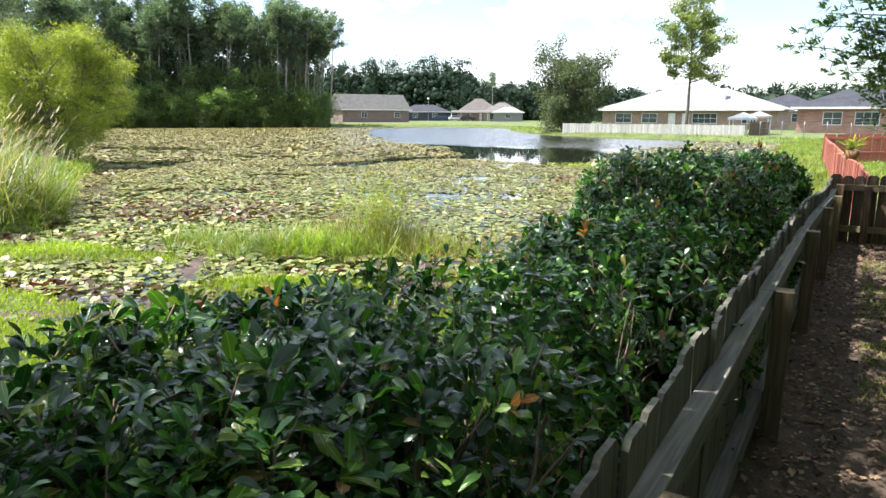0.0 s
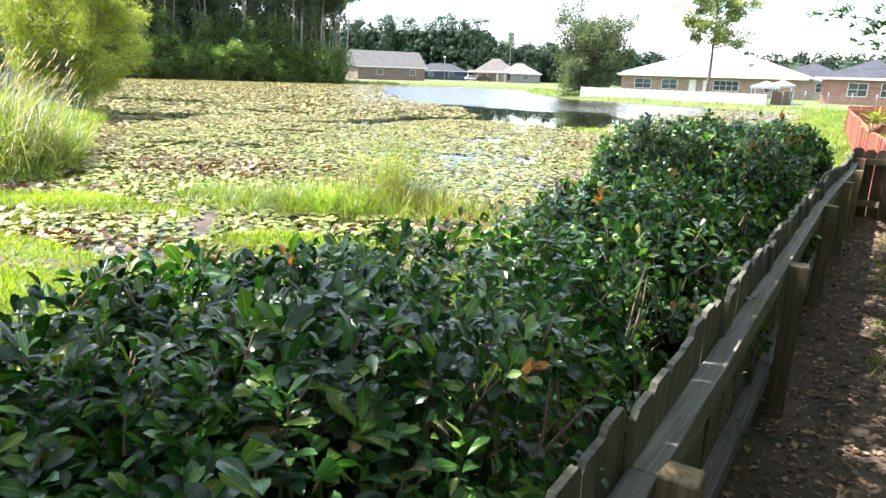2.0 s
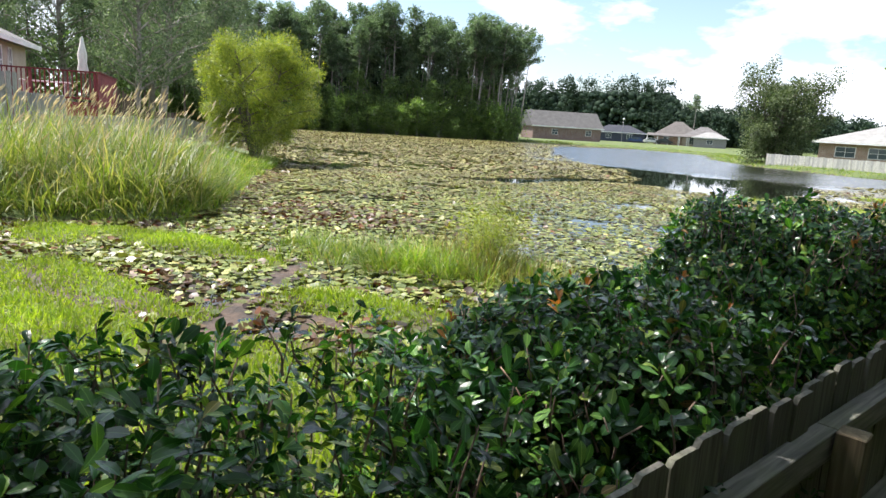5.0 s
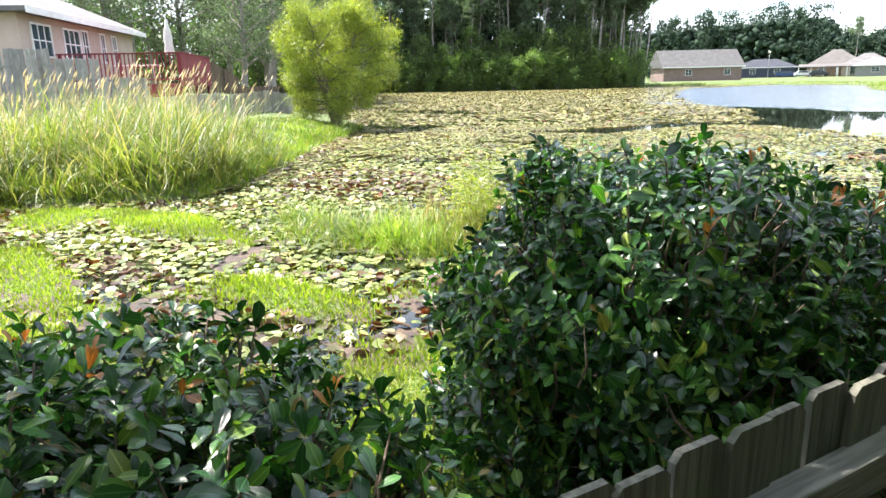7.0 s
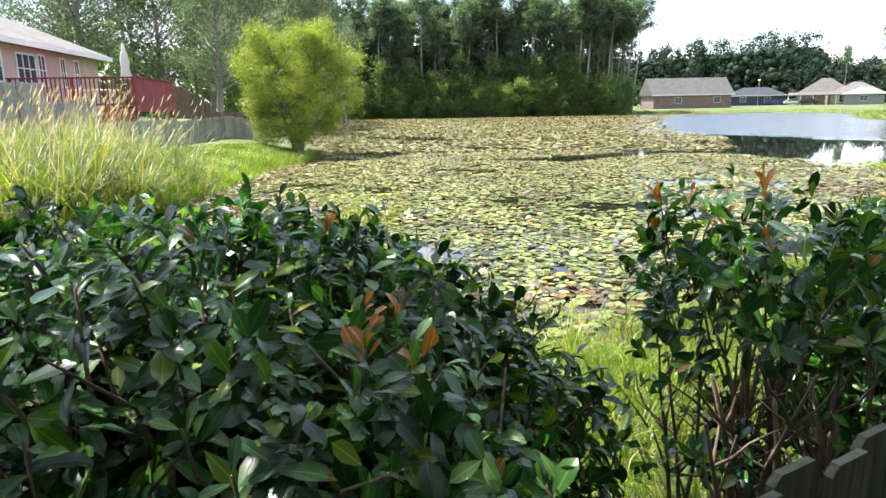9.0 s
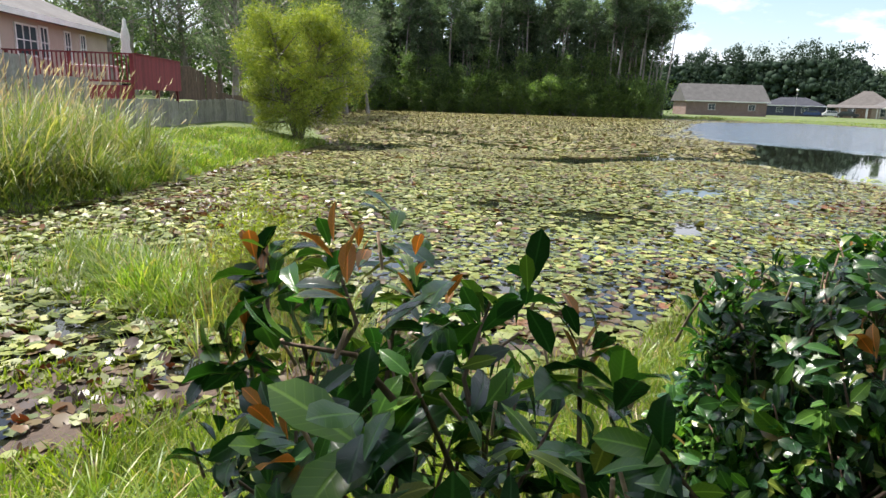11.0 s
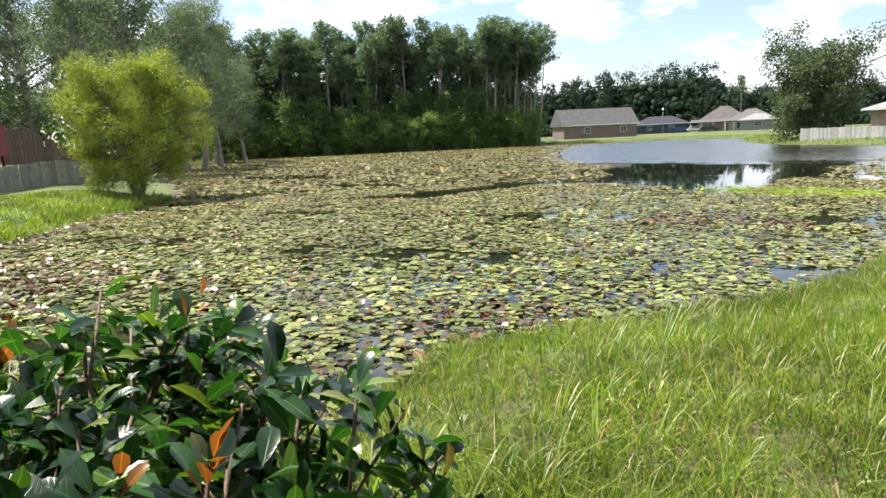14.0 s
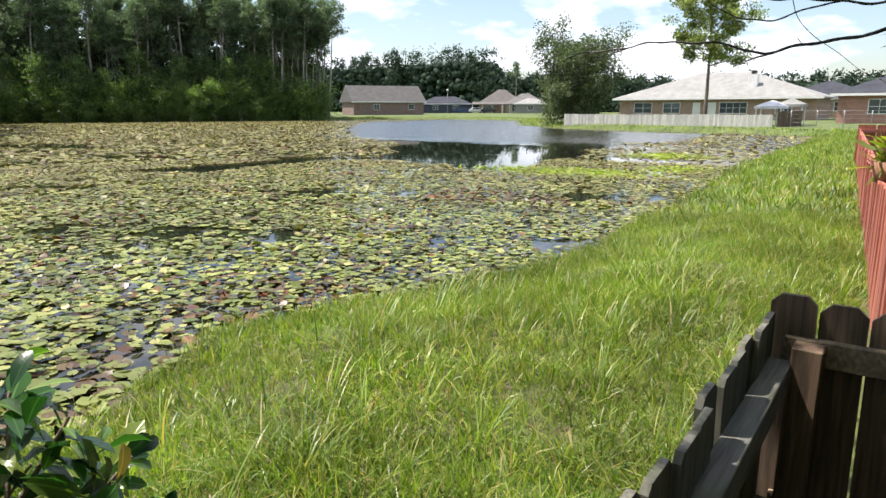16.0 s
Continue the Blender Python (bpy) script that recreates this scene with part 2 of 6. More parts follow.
def timber(name, dark, light, stretch=(30, 30, 1.6), rough=0.8, stain=(0.10, 0.12, 0.06)):
    """Weathered wood: grain along the local z, a shade of its own for every board."""
    m, n, l, p = base_material(name)
    co, info = n.new("ShaderNodeTexCoord"), n.new("ShaderNodeObjectInfo")
    add = n.new("ShaderNodeVectorMath")
    add.operation = "MULTIPLY_ADD"
    l.new(info.outputs["Random"], add.inputs[0])
    add.inputs[1].default_value = (37, 53, 71)
    l.new(co.outputs["Object"], add.inputs[2])
    mp = n.new("ShaderNodeMapping")
    mp.inputs["Scale"].default_value = stretch
    l.new(add.outputs["Vector"], mp.inputs["Vector"])
    grain = noise_node(n, l, 2.0, 8, mp.outputs["Vector"])
    grain.inputs["Distortion"].default_value = 0.6
    ra = ramp(n, [(0.32, dark), (0.66, light)])
    l.new(grain.outputs["Fac"], ra.inputs["Fac"])
    blot = noise_node(n, l, 5.0, 5, add.outputs["Vector"])
    rb = ramp(n, [(0.5, (0, 0, 0)), (0.75, (0.6, 0.6, 0.6))])
    l.new(blot.outputs["Fac"], rb.inputs["Fac"])
    c1 = mixed(n, l, rb.outputs["Color"], ra.outputs["Color"], stain)
    rr = ramp(n, [(0.0, (0.75, 0.75, 0.75)), (1.0, (1.2, 1.18, 1.12))])
    l.new(info.outputs["Random"], rr.inputs["Fac"])
    l.new(mixed(n, l, 1.0, c1, rr.outputs["Color"], "MULTIPLY"), p.inputs["Base Color"])
    p.inputs["Roughness"].default_value = rough
    bu = n.new("ShaderNodeBump")
    bu.inputs["Strength"].default_value, bu.inputs["Distance"].default_value = 0.5, 0.004
    l.new(grain.outputs["Fac"], bu.inputs["Height"])
    l.new(bu.outputs["Normal"], p.inputs["Normal"])
    return m


def bricks(name, c1, c2, mortar, scale=1.0):
    m, n, l, p = base_material(name)
    co = n.new("ShaderNodeTexCoord")
    mp = n.new("ShaderNodeMapping")
    mp.inputs["Rotation"].default_value = (radians(90), 0, 0)
    l.new(co.outputs["Object"], mp.inputs["Vector"])
    b = n.new("ShaderNodeTexBrick")
    b.inputs["Color1"].default_value, b.inputs["Color2"].default_value, b.inputs["Mortar"].default_value = (*c1, 1), (*c2, 1), (*mortar, 1)
    b.inputs["Scale"].default_value = scale
    b.inputs["Brick Width"].default_value, b.inputs["Row Height"].default_value, b.inputs["Mortar Size"].default_value = 0.21, 0.075, 0.008
    l.new(mp.outputs["Vector"], b.inputs["Vector"])
    ns = noise_node(n, l, 1.3, 4, co.outputs["Object"])
    rr = ramp(n, [(0.3, (0.8, 0.8, 0.8)), (0.7, (1.1, 1.1, 1.1))])
    l.new(ns.outputs["Fac"], rr.inputs["Fac"])
    l.new(mixed(n, l, 1.0, b.outputs["Color"], rr.outputs["Color"], "MULTIPLY"), p.inputs["Base Color"])
    p.inputs["Roughness"].default_value = 0.9
    return m


def water_material():
    m, n, l, p = base_material("pond_water")
    p.inputs["Base Color"].default_value = (0.012, 0.014, 0.010, 1)
    p.inputs["Roughness"].default_value = 0.03
    p.inputs["Specular IOR Level"].default_value = 0.5
    p.inputs["IOR"].default_value = 1.333
    co = n.new("ShaderNodeNewGeometry")
    mp = n.new("ShaderNodeMapping")
    mp.inputs["Rotation"].default_value = (0, 0, 0.5)
    mp.inputs["Scale"].default_value = (0.5, 1.7, 1.0)
    l.new(co.outputs["Position"], mp.inputs["Vector"])
    a, b = noise_node(n, l, 6.5, 4, mp.outputs["Vector"]), noise_node(n, l, 0.12, 2, co.outputs["Position"])
    sep = n.new("ShaderNodeSeparateXYZ")
    l.new(co.outputs["Position"], sep.inputs["Vector"])
    far = n.new("ShaderNodeMapRange")
    far.inputs["From Min"].default_value, far.inputs["From Max"].default_value = 35.0, 45.0
    l.new(sep.outputs["Y"], far.inputs["Value"])
    gust = n.new("ShaderNodeMath")
    gust.operation = "MULTIPLY_ADD"
    l.new(b.outputs["Fac"], gust.inputs[0])
    gust.inputs[1].default_value = 0.8
    l.new(far.outputs["Result"], gust.inputs[2])
    calm = ramp(n, [(0.55, (0.012, 0.012, 0.012)), (1.0, (1, 1, 1))])
    l.new(gust.outputs["Value"], calm.inputs["Fac"])
    rough = n.new("ShaderNodeMapRange")
    rough.inputs["To Min"].default_value, rough.inputs["To Max"].default_value = 0.015, 0.12
    l.new(calm.outputs["Color"], rough.inputs["Value"])
    l.new(rough.outputs["Result"], p.inputs["Roughness"])
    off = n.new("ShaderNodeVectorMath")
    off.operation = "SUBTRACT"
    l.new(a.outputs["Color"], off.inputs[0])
    # off-centre offset leans ripples to the near shore, so far water mirrors brighter sky
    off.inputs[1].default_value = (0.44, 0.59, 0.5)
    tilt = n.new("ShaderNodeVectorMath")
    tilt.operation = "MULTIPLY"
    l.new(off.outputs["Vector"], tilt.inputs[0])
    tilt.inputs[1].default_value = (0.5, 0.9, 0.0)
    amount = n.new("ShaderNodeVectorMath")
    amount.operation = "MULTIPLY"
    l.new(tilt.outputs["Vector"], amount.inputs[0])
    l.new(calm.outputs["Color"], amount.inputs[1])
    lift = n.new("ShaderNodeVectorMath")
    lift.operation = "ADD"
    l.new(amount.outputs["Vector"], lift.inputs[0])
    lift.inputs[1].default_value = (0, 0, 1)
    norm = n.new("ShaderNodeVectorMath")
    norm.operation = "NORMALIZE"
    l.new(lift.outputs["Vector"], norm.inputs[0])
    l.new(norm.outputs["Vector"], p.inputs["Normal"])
    return m


def glass_material():
    m, n, l, p = base_material("window_glass")
    p.inputs["Base Color"].default_value = (0.05, 0.07, 0.08, 1)
    p.inputs["Roughness"].default_value = 0.06
    p.inputs["Specular IOR Level"].default_value = 0.7
    return m


def turf_material():
    """Soil and thatch between the blades, greener in broad patches."""
    m, n, l, p = base_material("turf")
    co = n.new("ShaderNodeNewGeometry")
    a, b, f = (noise_node(n, l, s, 6, co.outputs["Position"]) for s in (0.8, 9.0, 70.0))
    soil = ramp(n, [(0.35, (0.03, 0.024, 0.014)), (0.5, (0.08, 0.065, 0.03)), (0.7, (0.17, 0.14, 0.07))])
    l.new(f.outputs["Fac"], soil.inputs["Fac"])
    green = ramp(n, [(0.3, (0.045, 0.075, 0.014)), (0.7, (0.12, 0.155, 0.03))])
    l.new(f.outputs["Fac"], green.inputs["Fac"])
    pick = ramp(n, [(0.42, (0, 0, 0)), (0.56, (1, 1, 1))])
    l.new(mixed(n, l, 0.45, a.outputs["Color"], b.outputs["Color"]), pick.inputs["Fac"])
    l.new(mixed(n, l, pick.outputs["Color"], soil.outputs["Color"], green.outputs["Color"]), p.inputs["Base Color"])
    p.inputs["Roughness"].default_value = 0.95
    bu = n.new("ShaderNodeBump")
    bu.inputs["Strength"].default_value, bu.inputs["Distance"].default_value = 0.8, 0.03
    l.new(f.outputs["Fac"], bu.inputs["Height"])
    l.new(bu.outputs["Normal"], p.inputs["Normal"])
    return m


M_HEDGE = leafy("hedge_leaf", [(0.0, (0.009, 0.032, 0.013)), (0.42, (0.020, 0.066, 0.021)), (0.7, (0.050, 0.138, 0.030)), (0.9, (0.11, 0.215, 0.038)), (0.985, (0.17, 0.22, 0.045)), (1.0, (0.20, 0.11, 0.05))], 0.26, 0.2, (0.5, 0.75, 0.12), 0.44, 4.4, True)
M_YOUNG = leafy("young_leaf", [(0.0, (0.25, 0.075, 0.03)), (0.5, (0.40, 0.17, 0.04)), (1.0, (0.30, 0.22, 0.05))], 0.35, 0.32, (0.6, 0.38, 0.1), 0.4, 3.0, True)
M_STUB = rough_surface("cut_wood", (0.30, 0.19, 0.13), (0.50, 0.36, 0.25), 40, 0.85, 0.2, 120)
M_TWIG = rough_surface("hedge_twig", (0.10, 0.065, 0.048), (0.27, 0.19, 0.14), 8, 0.8, 0.3, 90)
M_WILLOW = leafy("willow_leaf", [(0.0, (0.105, 0.15, 0.022)), (0.5, (0.19, 0.24, 0.033)), (1.0, (0.31, 0.325, 0.055))], 0.5, 0.42, (0.55, 0.6, 0.1))
M_PINE = leafy("pine_needles", [(0.0, (0.055, 0.09, 0.055)), (0.6, (0.115, 0.165, 0.09)), (1.0, (0.19, 0.24, 0.14))], 0.6, 0.4, (0.44, 0.58, 0.26), 0.3, 3.4)
M_FARWOOD = leafy("far_wood_leaf", [(0.0, (0.028, 0.049, 0.035)), (1.0, (0.046, 0.073, 0.049))], 0.8, 0.12, (0.4, 0.52, 0.2), 0.1)
M_BROAD = leafy("broadleaf", [(0.0, (0.05, 0.085, 0.03)), (0.6, (0.10, 0.16, 0.05)), (1.0, (0.19, 0.25, 0.08))], 0.5, 0.42, (0.46, 0.60, 0.18), 0.5, 4.0)
M_OAK = leafy("oak_leaf", [(0.0, (0.045, 0.07, 0.032)), (0.6, (0.095, 0.13, 0.058)), (1.0, (0.19, 0.22, 0.115))], 0.55, 0.32, (0.46, 0.56, 0.24), 0.3, 3.0)
# lighter than M_BROAD, to brighten the wood's dark lower edge by colour
M_EDGE = leafy("wood_edge_leaf", [(0.0, (0.06, 0.105, 0.034)), (0.5, (0.12, 0.185, 0.052)), (1.0, (0.21, 0.28, 0.08))], 0.5, 0.45, (0.48, 0.62, 0.18), 0.4, 4.2)
M_GREYGREEN = leafy("grey_green_leaf", [(0.0, (0.058, 0.088, 0.052)), (0.6, (0.118, 0.155, 0.092)), (1.0, (0.215, 0.25, 0.16))], 0.55, 0.42, (0.44, 0.56, 0.28), 0.3, 3.6)
M_OVERHANG = leafy("narrow_leaf", [(0.0, (0.045, 0.09, 0.025)), (0.6, (0.10, 0.165, 0.045)), (1.0, (0.19, 0.27, 0.08))], 0.4, 0.42, (0.46, 0.60, 0.18), 0.4)
# M_PINE made lighter and yellower: sunlight on the lone crown put into the colour
M_LONEPINE = leafy("sun_painted_pine_needles", [(0.0, (0.10, 0.14, 0.045)), (0.6, (0.19, 0.225, 0.075)), (1.0, (0.31, 0.34, 0.13))], 0.55, 0.45, (0.48, 0.58, 0.2), 0.3, 3.6)
M_GRASS = leafy("grass_blade", [(0.0, (0.055, 0.11, 0.014)), (0.4, (0.15, 0.235, 0.028)), (0.8, (0.245, 0.305, 0.05)), (0.93, (0.40, 0.36, 0.16)), (1.0, (0.34, 0.22, 0.10))], 0.42, 0.36, (0.5, 0.6, 0.08))
M_MARSH = leafy("marsh_blade", [(0.0, (0.12, 0.19, 0.02)), (0.5, (0.21, 0.28, 0.03)), (1.0, (0.33, 0.36, 0.06))], 0.5, 0.4, (0.5, 0.6, 0.08))
M_REED = leafy("reed_blade", [(0.0, (0.075, 0.125, 0.022)), (0.55, (0.15, 0.20, 0.038)), (0.85, (0.26, 0.27, 0.09)), (1.0, (0.38, 0.33, 0.18))], 0.5, 0.36, (0.5, 0.55, 0.12))
M_STRAW = leafy("straw_sedge", [(0.0, (0.08, 0.11, 0.025)), (0.55, (0.16, 0.165, 0.05)), (0.85, (0.27, 0.20, 0.09)), (1.0, (0.34, 0.25, 0.12))], 0.6, 0.32, (0.5, 0.5, 0.14))
M_SEED = leafy("seed_head", [(0.0, (0.32, 0.28, 0.19)), (1.0, (0.55, 0.50, 0.38))], 0.8, 0.3, (0.5, 0.4, 0.2))
M_PAD = leafy("lily_pad", [(0.0, (0.035, 0.024, 0.014)), (0.1, (0.11, 0.07, 0.03)), (0.16, (0.07, 0.10, 0.026)), (0.45, (0.145, 0.18, 0.045)), (0.78, (0.225, 0.25, 0.07)), (0.94, (0.30, 0.31, 0.11)), (1.0, (0.36, 0.30, 0.11))], 0.45, 0.14, (0.5, 0.5, 0.1), 0.35)
M_FARPAD = leafy("far_lily_pad", [(0.0, (0.085, 0.06, 0.03)), (0.25, (0.17, 0.145, 0.06)), (0.7, (0.25, 0.235, 0.09)), (1.0, (0.31, 0.31, 0.12))], 0.55, 0.1, (0.5, 0.45, 0.1), 0.3)
M_PADRED = leafy("red_lily_pad", [(0.0, (0.035, 0.018, 0.012)), (0.4, (0.09, 0.045, 0.022)), (0.75, (0.12, 0.09, 0.03)), (1.0, (0.20, 0.07, 0.03))], 0.4, 0.15, (0.6, 0.25, 0.1))
M_BARK = rough_surface("bark", (0.07, 0.055, 0.042), (0.20, 0.165, 0.13), 2.0, 0.95, 0.6, 25)
M_DARKBARK = rough_surface("dark_twig_bark", (0.018, 0.015, 0.014), (0.06, 0.05, 0.046), 30.0, 0.85, 0.4, 160)
M_PALEBARK = rough_surface("pale_bark", (0.16, 0.14, 0.12), (0.34, 0.31, 0.27), 2.0, 0.95, 0.6, 25)
M_TURF = turf_material()
M_MUD = rough_surface("pond_mud", (0.022, 0.016, 0.011), (0.095, 0.060, 0.038), 5.0, 0.8, 1.0, 26)
M_LAWN = rough_surface("far_lawn", (0.055, 0.088, 0.02), (0.125, 0.16, 0.04), 0.9, 0.95, 0.6, 14)
M_SOIL = rough_surface("yard_soil", (0.03, 0.022, 0.015), (0.11, 0.08, 0.055), 4.0, 0.95, 0.7, 60)
M_LITTER = leafy("leaf_litter", [(0.0, (0.04, 0.024, 0.016)), (0.6, (0.12, 0.072, 0.045)), (1.0, (0.30, 0.21, 0.14))], 0.8, 0.05, (0.5, 0.3, 0.1))
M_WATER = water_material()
M_GLASS = glass_material()
M_FENCE = timber("weathered_pine_boards", (0.06, 0.058, 0.045), (0.165, 0.158, 0.13))
M_RAIL = timber("weathered_rail", (0.075, 0.075, 0.07), (0.19, 0.188, 0.175), (30, 1.6, 30))
M_POST = timber("treated_post", (0.09, 0.066, 0.036), (0.22, 0.17, 0.10))
M_BROWN = timber("brown_fence_boards", (0.045, 0.03, 0.02), (0.15, 0.10, 0.065), stain=(0.06, 0.05, 0.03))
M_BROWNRAIL = timber("brown_fence_rail", (0.12, 0.085, 0.05), (0.30, 0.23, 0.15), (1.6, 30, 30))
M_RED = timber("red_stained_boards", (0.28, 0.075, 0.05), (0.38, 0.125, 0.085), stain=(0.30, 0.11, 0.08))
M_DECK = timber("red_deck_paint", (0.15, 0.020, 0.026), (0.25, 0.042, 0.050), stain=(0.15, 0.03, 0.035))
M_GREY = timber("old_grey_boards", (0.17, 0.165, 0.16), (0.34, 0.335, 0.33), stain=(0.13, 0.14, 0.11))
M_PALE = timber("bleached_boards", (0.38, 0.37, 0.35), (0.62, 0.61, 0.58), stain=(0.30, 0.29, 0.27))
M_TAN = rough_surface("tan_stucco", (0.38, 0.305, 0.25), (0.47, 0.385, 0.32), 1.0, 0.9, 0.2, 60)
M_TANBRICK = bricks("tan_brick", (0.26, 0.155, 0.11), (0.33, 0.22, 0.16), (0.36, 0.32, 0.28))
M_DUSKBRICK = bricks("dusky_brick", (0.15, 0.095, 0.08), (0.21, 0.135, 0.11), (0.24, 0.21, 0.19))
M_REDBRICK = bricks("red_brick", (0.30, 0.11, 0.075), (0.38, 0.17, 0.12), (0.42, 0.36, 0.32))
M_PALEROOF = rough_surface("pale_roof_shingle", (0.20, 0.20, 0.19), (0.28, 0.28, 0.265), 1.2, 0.9, 0.3, 12)
M_BROWNROOF = rough_surface("brown_roof_shingle", (0.066, 0.065, 0.062), (0.10, 0.098, 0.094), 1.2, 0.95, 0.3, 12)
M_GREYROOF = rough_surface("grey_roof_shingle", (0.10, 0.095, 0.09), (0.15, 0.145, 0.14), 1.2, 0.9, 0.3, 12)
M_NAVY = rough_surface("navy_siding", (0.03, 0.036, 0.055), (0.05, 0.058, 0.085), 2.0, 0.85, 0.1, 30)
M_DARKROOF = rough_surface("dark_roof_shingle", (0.022, 0.025, 0.034), (0.042, 0.046, 0.058), 1.2, 0.95, 0.3, 12)
M_TANROOF = rough_surface("weathered_roof_shingle", (0.088, 0.08, 0.073), (0.125, 0.115, 0.105), 1.2, 0.95, 0.3, 12)
M_TRIM = rough_surface("white_trim", (0.66, 0.65, 0.63), (0.80, 0.79, 0.77), 2.0, 0.6, 0.1, 30)
M_CLOTH = rough_surface("cream_canvas", (0.58, 0.56, 0.50), (0.72, 0.70, 0.64), 3.0, 0.9, 0.2, 50)
M_WIRE = rough_surface("galvanised_wire", (0.18, 0.18, 0.18), (0.3, 0.3, 0.3), 3.0, 0.5, 0.0, 30, 0.6)
M_CARBLUE = rough_surface("car_paint_blue", (0.02, 0.04, 0.12), (0.03, 0.06, 0.16), 1.0, 0.25, 0.0, 10)
M_CARWHITE = rough_surface("car_paint_white", (0.6, 0.6, 0.6), (0.7, 0.7, 0.7), 1.0, 0.25, 0.0, 10)
M_CARDARK = rough_surface("car_paint_dark", (0.02, 0.02, 0.025), (0.04, 0.04, 0.045), 1.0, 0.25, 0.0, 10)
M_TYRE = rough_surface("tyre_rubber", (0.015, 0.015, 0.015), (0.03, 0.03, 0.03), 5.0, 0.9, 0.0, 30)
M_POT = rough_surface("clay_pot", (0.24, 0.11, 0.06), (0.33, 0.17, 0.10), 5.0, 0.85, 0.1, 40)

# ---------------------------------------------------------------- the lie of the land
WATER = -0.30
SHORE = np.array([
    (-12.6, 2.0), (-8.5, 2.3), (-5.6, 2.9), (-3.7, 4.0), (-3.3, 5.3), (-3.5, 6.8), (-3.3, 8.2), (-3.2, 9.4), (-3.7, 10.6), (-4.1, 11.5),
    (-3.6, 12.8), (-3.2, 14.2), (-2.9, 16.2), (-3.2, 21), (-4.1, 30), (-4.2, 45), (-4.6, 54), (-11, 55.8), (-18, 58), (-26, 62), (-34, 71),
    (-45, 90), (-60, 97), (-72, 89), (-77, 82), (-85, 67), (-93, 52), (-98, 40), (-78, 25), (-48, 19.5), (-32, 16.6), (-26.5, 15.2), (-22.9, 13.0),
    (-20.0, 10.9), (-17.6, 9.4), (-14.4, 7.6), (-12.2, 6.0), (-11.4, 4.8),
])
OPEN = np.array([(-60, 75), (-45, 56), (-31, 41.4), (-23, 35.8), (-18.5, 31), (-15, 26.5), (-12.9, 24.8), (-9.5, 25.4), (-9.4, 29.2), (-10.2, 34),
                 (-11.3, 39.3), (-10.5, 49), (-11, 58), (-34, 74), (-50, 98), (-60, 98)])


def inside(poly, P):
    x, y = P[:, 0], P[:, 1]
    hit = np.zeros(len(P), bool)
    for (x0, y0), (x1, y1) in zip(poly, np.roll(poly, -1, axis=0)):
        cross = (y0 > y) != (y1 > y)
        hit ^= cross & (x < (x1 - x0) * (y - y0) / (y1 - y0 + 1e-12) + x0)
    return hit


def away(poly, P):
    """Distance to the outline, negative inside it."""
    best = np.full(len(P), 1e9)
    for a, b in zip(poly, np.roll(poly, -1, axis=0)):
        ab = b - a
        k = np.clip(((P - a) @ ab) / (ab @ ab), 0, 1)
        best = np.minimum(best, np.linalg.norm(P - (a + k[:, None] * ab), axis=1))
    return np.where(inside(poly, P), -best, best)


def wobble(P, f=1.0, s=0.0):
    x, y = P[:, 0] * f, P[:, 1] * f
    return (np.sin(1.7 * x + 0.6 * y + s) + np.sin(0.9 * x - 1.9 * y + 2.1 + s) + np.sin(3.1 * x + 2.3 * y + 4.0 + s) * 0.5 + np.sin(-2.2 * x + 4.1 * y + s) * 0.5) / 3


def smooth01(a):
    a = np.clip(a, 0, 1)
    return a * a * (3 - 2 * a)


ISLE = [((-6.2, 7.1), (2.1, 0.75), radians(28)), ((-9.4, 4.5), (2.3, 0.7), radians(22)), ((-7.4, 2.9), (2.2, 0.5), radians(12)), ((-5.0, 5.0), (1.1, 0.5), radians(25)), ((-10.8, 3.2), (1.2, 0.7), 0.2), ((-8.3, 6.3), (0.9, 0.35), 0.4)]


def isle(P):
    """How far a place lies within the low grassy islets by the near shore, 0 to 1."""
    out = np.zeros(len(P))
    for c, r, a in ISLE:
        d = P - np.array(c)
        u, v = d[:, 0] * math.cos(a) + d[:, 1] * math.sin(a), -d[:, 0] * math.sin(a) + d[:, 1] * math.cos(a)
        out = np.maximum(out, smooth01(1.3 - np.hypot(u / r[0], v / r[1]) + 0.25 * wobble(P, 2.1, 4)))
    return out


MUDWAY = np.array([(-4.4, 2.6), (-5.6, 3.8), (-7.2, 5.5), (-8.0, 6.6)])


def mud_strip(P):
    """Distance from the bare muddy channel."""
    best = np.full(len(P), 1e9)
    for a, b in zip(MUDWAY[:-1], MUDWAY[1:]):
        k = np.clip(((P - a) @ (b - a)) / ((b - a) @ (b - a)), 0, 1)
        best = np.minimum(best, np.linalg.norm(P - (a + k[:, None] * (b - a)), axis=1))
    return best + 0.12 * wobble(P, 2.3) + 0.10 * wobble(P, 6.1, 1.5)


